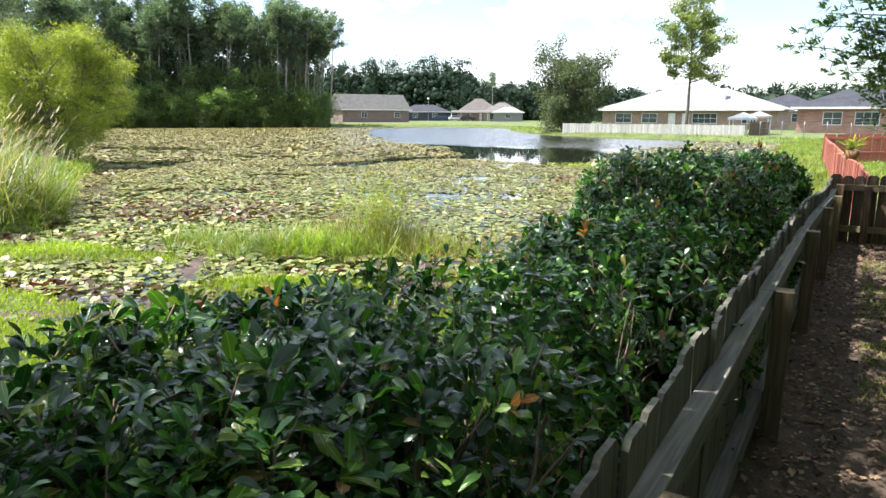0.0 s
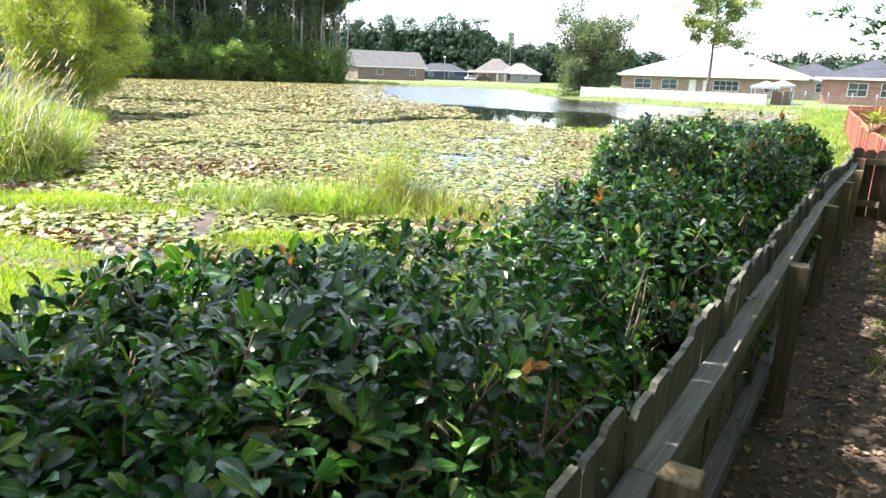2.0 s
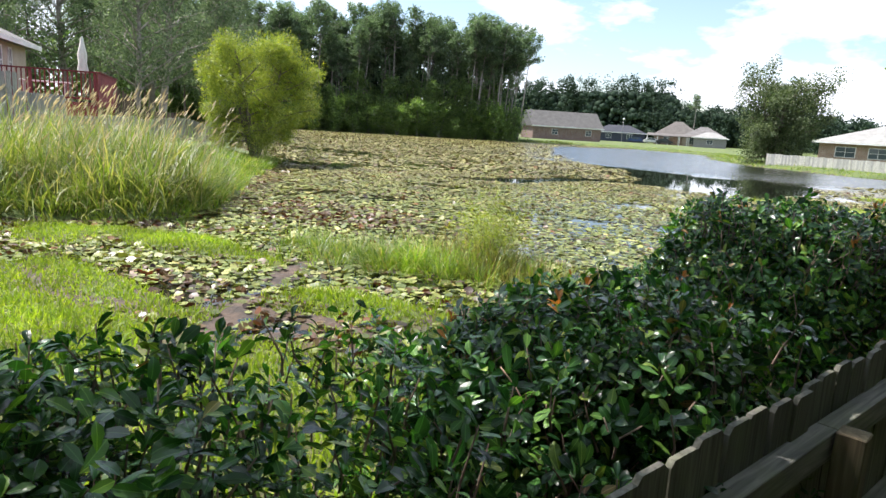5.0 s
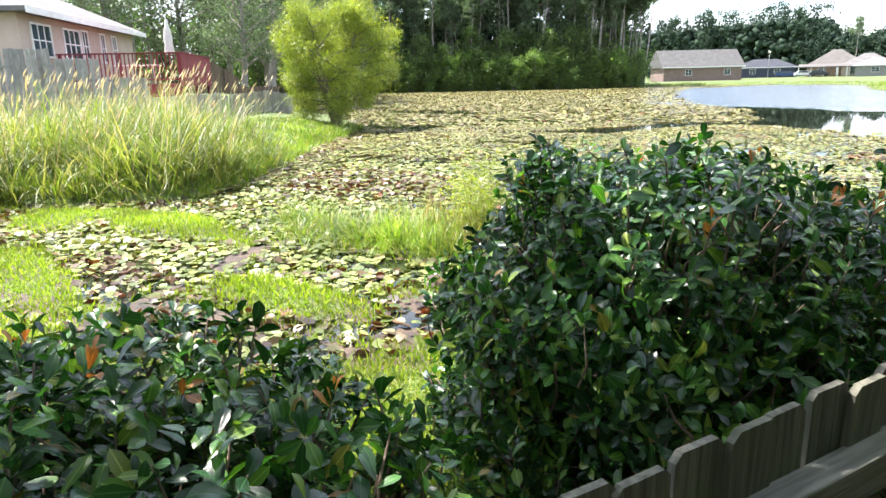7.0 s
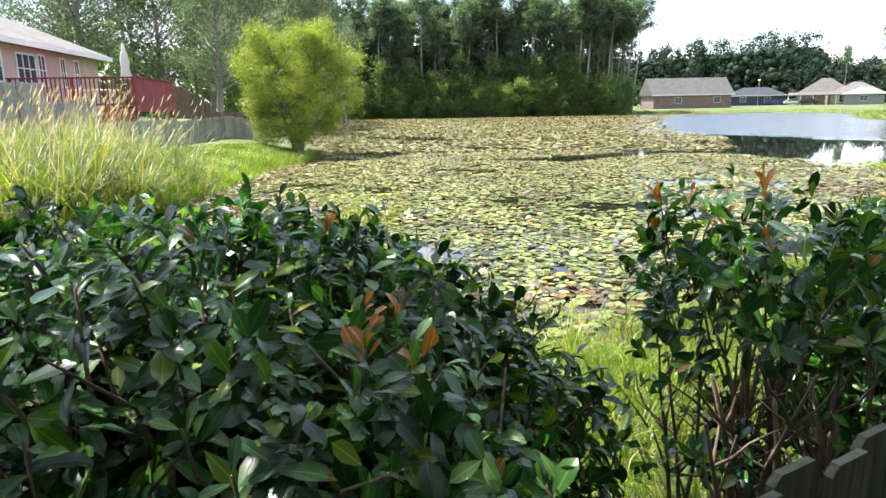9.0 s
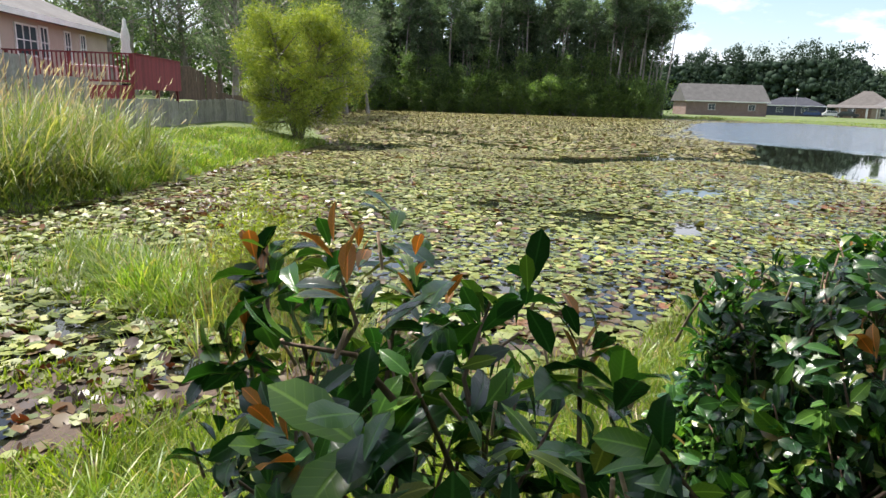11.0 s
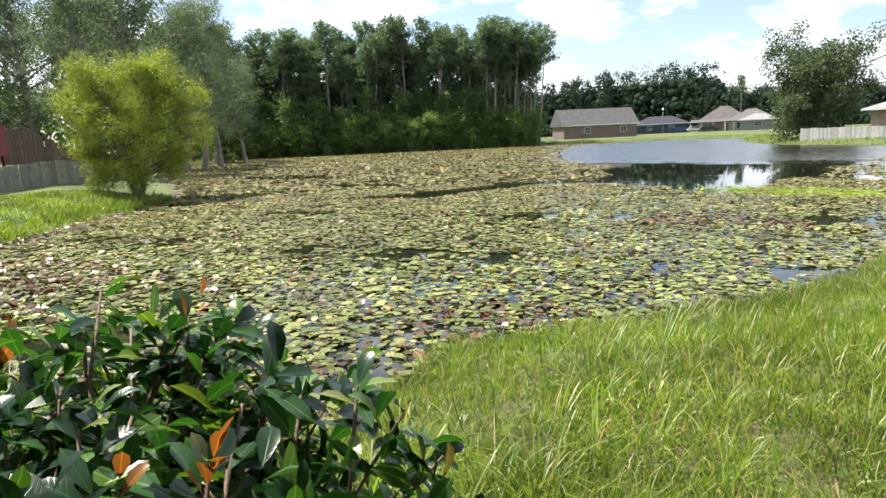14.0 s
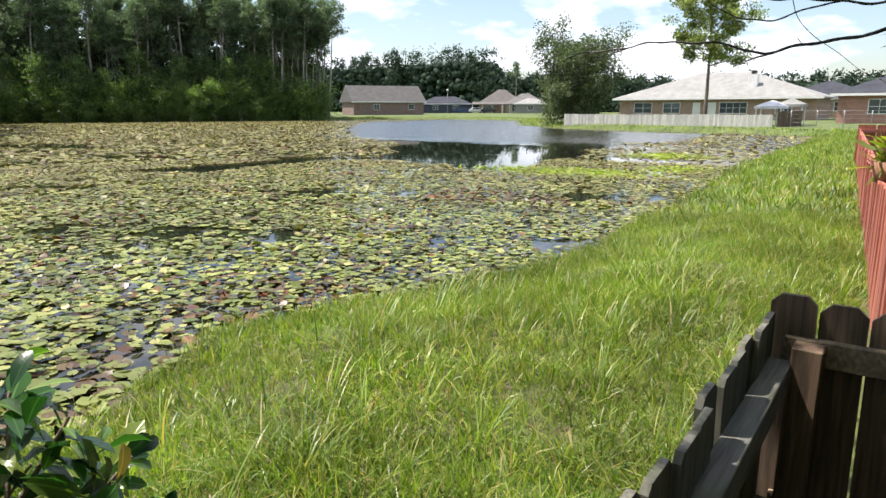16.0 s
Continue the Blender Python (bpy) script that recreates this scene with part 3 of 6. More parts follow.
def height(P):
    P = np.asarray(P, float)
    d = away(SHORE, P) + 0.22 * wobble(P, 1.3)
    bank = WATER + 0.30 * smooth01(d / 2.2) + 0.02
    left = smooth01((-P[:, 0] - 10.5) / 2) * smooth01((14 - P[:, 1]) / 3)
    bank = bank + left * (0.22 * smooth01(d / 0.5) + 0.95 * smooth01((-P[:, 0] - 25) / 10))
    bed = WATER - 0.02 - 0.5 * smooth01(-d / 3)
    z = np.where(d > 0, bank, bed)
    z = np.maximum(z, WATER - 0.06 + 0.12 * isle(P))
    z = np.maximum(z, np.where(mud_strip(P) < 0.2, WATER + 0.012, -9))
    flat_mud = (d < 0.1) & (d > -1.3) & (P[:, 1] > 2.0) & (P[:, 1] < 9.8) & (P[:, 0] > -6)
    z = np.where(flat_mud, np.maximum(z, WATER + 0.012 + 0.03 * wobble(P, 2.6, 2.0)), z)
    near = (np.abs(P[:, 0]) < 40) & (P[:, 1] < 60)
    z = z + np.where(near, 0.025, 0.05) * wobble(P, 0.9, 1.0) * (P[:, 0] < -0.3)
    z = z - 0.09 * smooth01((P[:, 1] - 7) / 3.5) * smooth01((P[:, 0] + 2.5) / 2)
    return z


def spaced(*runs):
    return np.unique(np.round(np.concatenate([np.arange(a, b, s) for a, b, s in runs]), 3))


gx = spaced((-3000, -400, 400), (-400, -130, 30), (-130, -34, 2.4), (-34, -14, 0.8), (-14, 3, 0.22), (3, 30, 3), (30, 400, 40), (400, 3100, 450))
gy = spaced((-3000, -300, 400), (-300, -20, 40), (-20, -3, 2), (-3, 17, 0.22), (17, 100, 1.3), (100, 260, 16), (260, 600, 60), (600, 3100, 400))
GX, GY = np.meshgrid(gx, gy)
flat = np.c_[GX.ravel(), GY.ravel()]
gz = height(flat)
nx, ny = len(gx), len(gy)
idx = np.arange(nx * ny).reshape(ny, nx)
quad = np.stack([idx[:-1, :-1], idx[:-1, 1:], idx[1:, 1:], idx[1:, :-1]], axis=-1).reshape(-1, 4)
gT = np.concatenate([quad[:, [0, 1, 2]], quad[:, [0, 2, 3]]])
gV = np.c_[flat, gz]
g_me = tri_mesh("ground", gV, gT, M_TURF)
g_me.materials.append(M_SOIL)
g_me.materials.append(M_MUD)
g_me.materials.append(M_LAWN)
mid = gV[gT].mean(axis=1)
slot = np.where((mid[:, 0] > -0.35 + 0.1 * wobble(mid, 3)) & (mid[:, 1] < 10.6) & (mid[:, 1] > -6) & (mid[:, 0] < 2.6), 1, np.where(mid[:, 2] < WATER + 0.03, 2, np.where((mid[:, 1] > 19) | (mid[:, 0] < -11), 3, 0)))
g_me.polygons.foreach_set("material_index", slot.astype(np.int32))
tagged(new("ground", g_me), "uneven turf and bare soil sloping to the pond", "ground", kind="structure")

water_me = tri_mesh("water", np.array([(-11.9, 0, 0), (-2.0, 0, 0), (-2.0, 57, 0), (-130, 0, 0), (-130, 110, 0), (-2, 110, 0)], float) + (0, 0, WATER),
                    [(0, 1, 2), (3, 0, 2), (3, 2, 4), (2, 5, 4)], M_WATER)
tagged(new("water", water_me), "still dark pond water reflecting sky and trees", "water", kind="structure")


def on_ground(P):
    P = np.asarray(P, float)
    return np.c_[P, height(P)]


def in_rect(n, x0, x1, y0, y1, r):
    return np.c_[r.uniform(x0, x1, n), r.uniform(y0, y1, n)]


def sward(name, P, lo, hi, width, material, label, seed, lean=0.35, kind="stuff", category="grass", shapes=BLADES):
    """Blades standing at the places P."""
    r = np.random.default_rng(seed)
    pieces = []
    which = r.integers(0, 3, len(P))
    for k in range(3):
        Q = on_ground(P[which == k])
        n = len(Q)
        if not n:
            continue
        up = unit(np.c_[r.normal(0, lean, n), r.normal(0, lean, n), np.ones(n)])
        out = unit(np.c_[r.normal(0, 1, (n, 2)), np.zeros(n)])
        h = r.uniform(lo, hi, n) * (0.75 + 0.25 * wobble(Q, 1.1, 3))
        pieces.append(strewn(shapes[k], Q - (0, 0, 0.015), turns(up, out), np.c_[r.uniform(0.7, 1.3, n) * width, h, h]))
    V, T = joined(pieces)
    return tagged(new(name, tri_mesh(name, V, T, material)), label, category, kind=kind)


def tussocks(name, C, per, lo, hi, width, spread, material, label, seed, category="grass"):
    """Tufts of arching blades that lean outwards from the middles C."""
    r = np.random.default_rng(seed)
    n = len(C) * per
    off = r.normal(0, 1, (n, 2)) * spread * np.repeat(r.uniform(0.6, 1.3, len(C)), per)[:, None]
    Q = on_ground(np.repeat(C, per, axis=0) + off) - (0, 0, 0.015)
    out = unit(np.c_[off + r.normal(0, 0.35 * spread, (n, 2)), np.zeros(n)])
    up = unit(out * (r.uniform(0.1, 0.75, n))[:, None] + (0, 0, 1))
    h = np.repeat(r.uniform(0.45, 1.2, len(C)), per) * r.uniform(lo, hi, n)
    which = r.integers(0, 3, n)
    pieces = [strewn(ARCHED[k], Q[which == k], turns(up[which == k], -out[which == k]), np.c_[r.uniform(0.7, 1.3, int((which == k).sum())) * width, h[which == k], -h[which == k]]) for k in range(3)]
    return tagged(new(name, tri_mesh(name, *joined(pieces), material)), label, category, kind="stuff")


# ---------------------------------------------------------------- grass and reeds
r = np.random.default_rng(21)
P = in_rect(200000, -4.4, 0.15, 3.5, 19, r)
d = away(SHORE, P) + 0.22 * wobble(P, 1.3)
P = P[(d > 0.0) & (r.random(len(P)) < 0.25 + 0.75 * smooth01((P[:, 1] - 3) / 6)) & ((P[:, 0] < -0.06) | (P[:, 1] > 10.75))]
P = P[(wobble(P, 2.7, 8.0) + 0.6 * wobble(P, 6.5, 1.0) < 0.45) | (r.random(len(P)) < 0.35)]
sward("shore_grass", P, 0.06, 0.25, 0.0068, M_GRASS, "long bright green grass along the near shore", 22, 0.45)
P = in_rect(15000, -4.2, 0.15, 5, 17, r)
P = P[(away(SHORE, P) > 0.1) & ((P[:, 0] < -0.06) | (P[:, 1] > 10.75)) & (wobble(P, 1.9, 2.0) + 0.5 * wobble(P, 5.0) > 0.1)]
tussocks("coarse_grass", P[::11], 16, 0.18, 0.44, 0.0072, 0.05, M_GRASS, "coarse arching tufts among the shore grass", 30)
P = in_rect(16000, -5.5, -2.0, 6, 22, r)
dq = away(SHORE, P) + 0.22 * wobble(P, 1.3)
P = P[(dq > -0.15) & (dq < 0.55) & (wobble(P, 2.3, 4.0) + 0.5 * wobble(P, 5.5) > -0.1)]
sward("waterline_sedge", P, 0.12, 0.42, 0.007, M_REED, "fine straw and green sedge at the waterline", 45, 0.45, category="sedge")
P = in_rect(42000, -5.5, 2.5, 19, 56, r)
P = P[away(SHORE, P) > 0]
sward("far_shore_grass", P, 0.15, 0.34, 0.022, M_GRASS, "long bright green grass beside the red fence", 23)
P = in_rect(60000, -75, -3, 52, 100, r)
dq = away(SHORE, P)
P = P[(dq > -0.3) & (dq < 3.5)]
sward("opposite_shore_grass", P, 0.12, 0.4, 0.05, M_GRASS, "rough green grass along the far shore", 43, 0.4)
P = in_rect(60000, -104, -70, 30, 92, r)
dq = away(SHORE, P)
P = P[(dq > -0.4) & (dq < 2.0)]
sward("wood_edge_grass", P, 0.2, 0.7, 0.06, M_REED, "pale rough grass at the wood's edge", 44, 0.3)
P = in_rect(115000, -13, -1.2, -1.0, 8.6, r)
P = P[((isle(P) > 0.12 + 0.5 * r.random(len(P))) | ((away(SHORE, P) > -0.1) & (P[:, 0] > -9)) | ((P[:, 1] < 7.2) & (wobble(P, 2.4, 6.0) + 0.6 * wobble(P, 6.0, 2.0) > 0.0))) & (mud_strip(P) > 0.15)]
sward("marsh_grass", P, 0.06, 0.18, 0.016, M_MARSH, "short yellow-green marsh grass at the water's edge", 24)
P = np.array(ISLE[0][0]) + r.normal(0, 1, (6800, 2)) * (1.25, 0.36) @ np.array([[math.cos(0.49), math.sin(0.49)], [-math.sin(0.49), math.cos(0.49)]])
tussocks("tall_islet_grass", P[::24], 24, 0.18, 0.6, 0.009, 0.09, M_GRASS, "tufted green grass standing on the islet", 25)
P = np.array((-5.4, 7.5)) + r.normal(0, 1, (1100, 2)) * (0.75, 0.26)
sward("islet_reeds", P, 0.3, 0.95, 0.008, M_STRAW, "tall straw-coloured reeds on the islet", 29, 0.2, category="reeds")
P = in_rect(46000, -26, -11.2, 5.5, 15.5, r)
d = away(SHORE, P) + 0.22 * wobble(P, 1.3)
P = P[(d > 0) & (d < 5.5)]
sward("bank_grass", P, 0.10, 0.24, 0.026, M_GRASS, "bright mown grass on the opposite bank", 26, 0.4)
Q = in_rect(60000, -26, -11.2, 5.5, 15.5, r)
dq = away(SHORE, Q) + 0.22 * wobble(Q, 1.3)
Q = Q[(dq > -0.05) & (dq < 0.55) & (wobble(Q, 1.7, 3) > -0.5)]
sward("bank_lip_grass", Q, 0.22, 0.5, 0.022, M_GRASS, "long grass hanging over the bank's edge", 41, 0.5)
P = in_rect(62000, -24, -11.0, -3, 9.2, r)
d = away(SHORE, P) + 0.3 * wobble(P, 1.1)
P = P[(d > 0.15) & (P[:, 1] < 8.6 - 0.28 * (-P[:, 0] - 12)) & (d < 6)]
tuft = wobble(P, 1.6, 6.0) * 0.6 + wobble(P, 4.3, 2.0) * 0.4
reedy = P[tuft > -0.1]
tussocks("tall_reeds", reedy[::20], 20, 0.6, 1.85, 0.019, 0.15, M_REED, "tall pale green reeds bowing over on the bank", 27, "reeds")
sward("reed_leaves", reedy[::3], 0.4, 1.3, 0.014, M_REED, "narrow reed leaves among the arching stems", 47, 0.3, category="reeds", shapes=ARCHED)
sward("bank_weeds", P[tuft <= 0.05], 0.2, 0.7, 0.022, M_GRASS, "lush yellow-green weeds between the reeds", 42, 0.35, category="weeds")
S = P[r.random(len(P)) < 0.02]
Q = on_ground(S)
n = len(Q)
hs = r.uniform(0.75, 1.4, n)
lean = unit(np.c_[r.normal(0.2, 0.16, n), r.normal(0.22, 0.16, n), np.ones(n)])
stalks = strewn(BLADES[0], Q, turns(lean, unit(np.c_[r.normal(0, 1, (n, 2)), np.zeros(n)])), np.c_[np.full(n, 0.012), 1.45 * hs, 0.7 * hs])
heads = strewn(SPRAY, Q + lean * (1.32 * hs)[:, None], turns(unit(lean + (0.35, 0.25, 0)), unit(r.normal(0, 1, (n, 3)))), np.c_[np.full(n, 0.045), r.uniform(0.18, 0.34, n), np.full(n, 0.2)])
tagged(new("reed_seed_heads", tri_mesh("reed_seed_heads", *joined([stalks, heads]), M_SEED)), "feathery tan seed heads nodding above the reeds", "reeds", kind="stuff")
P = in_rect(26000, 0.5, 2.6, 0.5, 10.4, r)
P = P[(wobble(P, 1.6) + 0.5 * wobble(P, 4.1) > -0.05 - 0.4 * smooth01(P[:, 0] - 0.7))]
sward("yard_grass", P, 0.04, 0.10, 0.008, M_GRASS, "thin patches of grass on the shaded yard soil", 28, 0.5)
P = in_rect(30000, 0.05, 2.6, -2, 10.5, r)
Q = on_ground(P) + np.c_[np.zeros((len(P), 2)), r.uniform(0.003, 0.02, len(P))]
V, T = strewn(FLAKE, Q, turns(unit(np.c_[r.normal(0, 1, (len(P), 2)), r.normal(0, 0.25, len(P))]), unit(np.c_[r.normal(0, 0.3, (len(P), 2)), np.ones(len(P))])), r.uniform(0.015, 0.055, len(P)))
tagged(new("leaf_litter", tri_mesh("leaf_litter", V, T, M_LITTER)), "dry brown fallen leaves strewn along the fence", "leaf litter", kind="stuff")

# ---------------------------------------------------------------- lily pads
POOLS = [np.array([(-28.5, 15.7), (-23.6, 17.6), (-21.6, 15.6), (-24.5, 14.9)]), np.array([(-40, 22.0), (-34.6, 26.2), (-30.8, 23.6), (-36, 21.5)]), np.array([(-25.6, 20.6), (-21.6, 21.9), (-22.0, 22.5), (-25.4, 21.9)])]
STREAK = np.array([(-19.5, 17.2), (-16.5, 19.6), (-16.5, 24.5), (-14.3, 26.2), (-15.5, 27), (-18.4, 25.2), (-18.0, 20.3)])


def pad_field(n, x0, x1, y0, y1, r):
    P = in_rect(n, x0, x1, y0, y1, r)
    keep = inside(SHORE, P) & ~inside(OPEN, P + 1.2 * np.c_[wobble(P, 0.5), wobble(P, 0.5, 2)]) & ~inside(STREAK, P + 0.5 * np.c_[wobble(P, 0.9), wobble(P, 0.9, 2)])
    for pool in POOLS:
        keep &= ~inside(pool, P + 0.7 * np.c_[wobble(P, 0.9), wobble(P, 0.9, 2)]) | (r.random(n) < 0.12)
    gap = wobble(P, 0.55, 5.0) * 0.45 + wobble(P, 1.9, 7.0) * 0.35 + wobble(P, 4.7, 3.0) * 0.3
    margin = -away(SHORE, P)
    sparse = (margin < 1.0) & (P[:, 1] < 12) & (P[:, 0] > -9) & (r.random(n) < np.where(P[:, 1] < 9.5, 0.4, 0.1))
    return P[keep & ~sparse & (gap < 0.34) & (isle(P) < 0.3 + 0.5 * r.random(n)) & (mud_strip(P) > 0.04 + 0.18 * r.random(n))]


lily = tagged(new("lily_pads"), "floating lily pads, yellow-green and browning, covering the pond", "lily pads")
r = np.random.default_rng(31)
fine_shapes = [pad_shape(8, k, 0.04 + 0.06 * (k % 3)) for k in range(6)]
P = pad_field(150000, -30, -2.6, 1.9, 30, r)
P = P[np.hypot(P[:, 0], P[:, 1] - 6) < 26]
near_first = np.argsort(np.hypot(P[:, 0] + 0.5, P[:, 1] - 9.5))
P = P[near_first]
single, rest = P[:280], P[280:]
pad_meshes = [tri_mesh("lily_pad", *s, M_PAD) for s in fine_shapes] + [tri_mesh("lily_pad", *fine_shapes[4], M_PADRED)]
for k, (x, y) in enumerate(single):
    s = r.uniform(0.035, 0.08)
    m = pose(x, y, max(WATER + 0.012, float(height([(x, y)])[0]) + 0.012) + r.uniform(0, 0.02), r.normal(0, 7), r.normal(0, 7), r.uniform(0, 360)) @ Matrix.Scale(s, 4)
    child("lily_pad", pad_meshes[6 if r.random() < 0.3 else k % 6], lily, m=m)


def pads(name, P, lo, hi, shapes, material, seed, tilt=0.13, parent=None):
    r = np.random.default_rng(seed)
    which = r.integers(0, len(shapes), len(P))
    pieces = []
    for k, s in enumerate(shapes):
        Q = P[which == k]
        n = len(Q)
        if n:
            yaw = r.uniform(0, 2 * np.pi, n)
            z = np.maximum(WATER, height(Q)) + 0.01 + r.uniform(0, 0.03, n)
            up = unit(np.c_[r.normal(0, 1, (n, 2)) * np.where(r.random(n) < 0.07, 0.7, np.where((Q[:, 1] < 9) & (Q[:, 0] > -12), 2.6 * tilt, tilt))[:, None], np.ones(n)])
            size = lo + (hi - lo) * r.random(n) ** 1.3
            pieces.append(strewn(s, np.c_[Q, z], turns(np.c_[np.cos(yaw), np.sin(yaw), np.zeros(n)], up), size))
    V, T = joined(pieces)
    ob = new(name, tri_mesh(name, V, T, material))
    ob.parent = parent
    return tagged(ob, kind="stuff")


red = r.random(len(rest)) < 0.04 + 0.12 * (wobble(rest, 0.8, 9.0) > 0.4) + 0.18 * ((-away(SHORE, rest) < 0.9) & (rest[:, 1] < 13)) + 0.25 * ((-away(SHORE, rest) < 1.5) & (rest[:, 1] < 9.5) & (rest[:, 0] > -8)) + 0.4 * (np.hypot((rest[:, 0] + 11.2) / 2.2, (rest[:, 1] - 8.6) / 1.5) + 0.4 * wobble(rest, 1.7) < 1) + 0.4 * (np.hypot((rest[:, 0] + 6.6) / 1.7, (rest[:, 1] - 19.8) / 1.0) + 0.3 * wobble(rest, 1.7) < 1)
tan_pad = ~red & (r.random(len(rest)) < 0.7 * smooth01((np.hypot(rest[:, 0], rest[:, 1] - 6) - 11) / 16))
pads("tan_pad_cover", rest[tan_pad], 0.028, 0.07, fine_shapes, M_FARPAD, 37, 0.09, lily)
pads("near_pad_cover", rest[~red & ~tan_pad], 0.026, 0.068, fine_shapes, M_PAD, 32, 0.12, lily)
pads("red_pad_cover", rest[red], 0.03, 0.07, fine_shapes, M_PADRED, 33, 0.35, lily)
low_shapes = [pad_shape(6, 40 + k, 0.06) for k in range(4)]
P = pad_field(230000, -98, -2.6, 6, 97, r)
P = P[np.hypot(P[:, 0], P[:, 1] - 6) > 26]
red = r.random(len(P)) < 0.04
brown = r.random(len(P)) < 0.85 * smooth01((np.hypot(P[:, 0], P[:, 1] - 6) - 11) / 22)
pads("far_pad_cover", P[~red & ~brown], 0.065, 0.135, low_shapes, M_PAD, 34, 0.05, lily)
pads("browning_pad_cover", P[~red & brown], 0.065, 0.14, low_shapes, M_FARPAD, 36, 0.05, lily)
pads("far_red_pad_cover", P[red], 0.08, 0.15, low_shapes, M_PADRED, 35, 0.12, lily)

P = np.concatenate([r.normal(0, 1, (2600, 2)) * (1.1, 0.55) + (-7.6, 25.6), r.normal(0, 1, (1600, 2)) * (0.7, 0.6) + (-7.3, 33.2), r.normal(0, 1, (900, 2)) * (0.5, 0.5) + (-5.2, 28.0)])
weed_mat = pads("floating_weed", P[inside(SHORE, P)], 0.03, 0.075, low_shapes, M_MARSH, 38, 0.25)
tagged(weed_mat, "bright green floating weed beside the open water", "water weed", kind="stuff")

# ---------------------------------------------------------------- trees
def limb_path(start, heading, length, sag, r, steps=5, curl=0.18):
    p, h, out = np.array(start, float), unit(np.array(heading, float)), [np.array(start, float)]
    for _ in range(steps):
        h = unit(h + r.normal(0, curl, 3) + np.array((0, 0, sag)))
        p = p + h * length / steps
        out.append(p)
    return np.array(out)


def plant(name, label, category, seed, tall, base, spread, limbs, clumps, leaves, leaf, clump_r, trunk_r, leaf_mat, bark_mat, shape, rise=0.3, sag=0.02, stems=1, crown_power=1.0, split=False, flat_top=1.0):
    """A tree: a tapered trunk, limbs that leave it between base and the top, and leaf clumps along them."""
    r = np.random.default_rng(seed)
    root = tagged(new(name), label, category)
    wood, limb_tubes, tips = [], [], []
    for s in range(stems):
        aim = np.array((0, 0, 1.0)) if stems == 1 else unit(np.array((math.cos(s * 6.28 / stems + 0.5) * 0.38, math.sin(s * 6.28 / stems + 0.5) * 0.38, 1.0)))
        path = limb_path((r.normal(0, 0.05), r.normal(0, 0.05), -0.15), aim, tall * (0.95 if stems == 1 else r.uniform(0.6, 0.85)), 0.05, r, 8, 0.05)
        rad = trunk_r * np.linspace(1.15, 0.22, len(path)) ** 1.1
        rad[0] *= 1.3
        wood.append(tube(path, rad, 8))
        per = max(3, limbs // stems)
        for k in range(per):
            f = (k + r.uniform(0.1, 0.9)) / per
            q = base + (1 - base) * f
            at = np.array([np.interp(q * (len(path) - 1), np.arange(len(path)), path[:, i]) for i in range(3)])
            wide = spread * (1 - crown_power * abs(f - 0.35) ** 1.4 * 0.9) * r.uniform(0.75, 1.1)
            ang = k * 2.4 + r.uniform(-0.5, 0.5) + s
            lp = limb_path(at, (math.cos(ang), math.sin(ang), rise + 0.5 * f), max(wide, 0.25 * spread), sag, r)
            limb_tubes.append(tube(lp, trunk_r * 0.38 * (1.1 - 0.6 * f) * np.linspace(1, 0.18, len(lp)), 5))
            for c in range(clumps):
                u = 1 - (1 - 0.35) * r.random() ** 1.6
                tips.append(np.array([np.interp(u * 5, np.arange(6), lp[:, i]) for i in range(3)]) + r.normal(0, 0.35 * clump_r, 3))
        tips.append(path[-1] + r.normal(0, 0.2 * clump_r, 3))
    if split:
        child("trunk", tri_mesh("trunk", *joined(wood), bark_mat), root)
        for t in limb_tubes:
            child("limb", tri_mesh("limb", *t, bark_mat), root)
    else:
        child("trunk", tri_mesh("trunk", *joined(wood + limb_tubes), bark_mat), root)
    tips = np.array(tips)
    n = len(tips) * leaves
    size = clump_r * r.uniform(0.45, 1.35, len(tips))
    off = r.normal(0, 1, (n, 3))
    off = unit(off) * r.random((n, 1)) ** 0.45 * np.repeat(size, leaves)[:, None] * (1, 1, flat_top)
    at = np.repeat(tips, leaves, axis=0) + off
    way = unit(unit(off) + r.normal(0, 0.7, (n, 3)) + (0, 0, -0.15))
    V, T = strewn(shape, at, turns(way, unit(r.normal(0, 0.8, (n, 3)) + (0, 0, 0.8))), leaf * r.uniform(0.6, 1.3, n))
    child("crown", tri_mesh("crown", V, T, leaf_mat), root)
    return root


def at_tree(proto, x, y, scale, yaw, z=None):
    z = float(height([(x, y)])[0]) - 0.02 if z is None else z
    return pose(x, y, z, 0, 0, yaw) @ Matrix.Scale(scale, 4)


WOODS = "trees of the wood across the pond"
pine_a = tagged(plant("pine_tree", "tall slender pine at the wood's edge with a high ragged crown", "tree", 51, 17.4, 0.70, 2.0, 26, 4, 36, 0.24, 0.52, 0.17, M_PINE, M_PALEBARK, FLAKE, 0.25, 0.03, crown_power=0.6, flat_top=0.7), group=WOODS)
pine_b = tagged(plant("pine_tree", "tall slender pine at the wood's edge with a long loose crown", "tree", 52, 15.6, 0.60, 1.6, 28, 3, 38, 0.24, 0.48, 0.15, M_PINE, M_BARK, FLAKE, 0.15, 0.02, crown_power=1.2, flat_top=0.65), group=WOODS)
pine_c = tagged(plant("pine_tree", "tall pine at the wood's edge with a rounded open top", "tree", 57, 16.6, 0.76, 2.3, 22, 4, 40, 0.24, 0.56, 0.16, M_PINE, M_PALEBARK, FLAKE, 0.35, 0.03, crown_power=0.7, flat_top=0.7), group=WOODS)
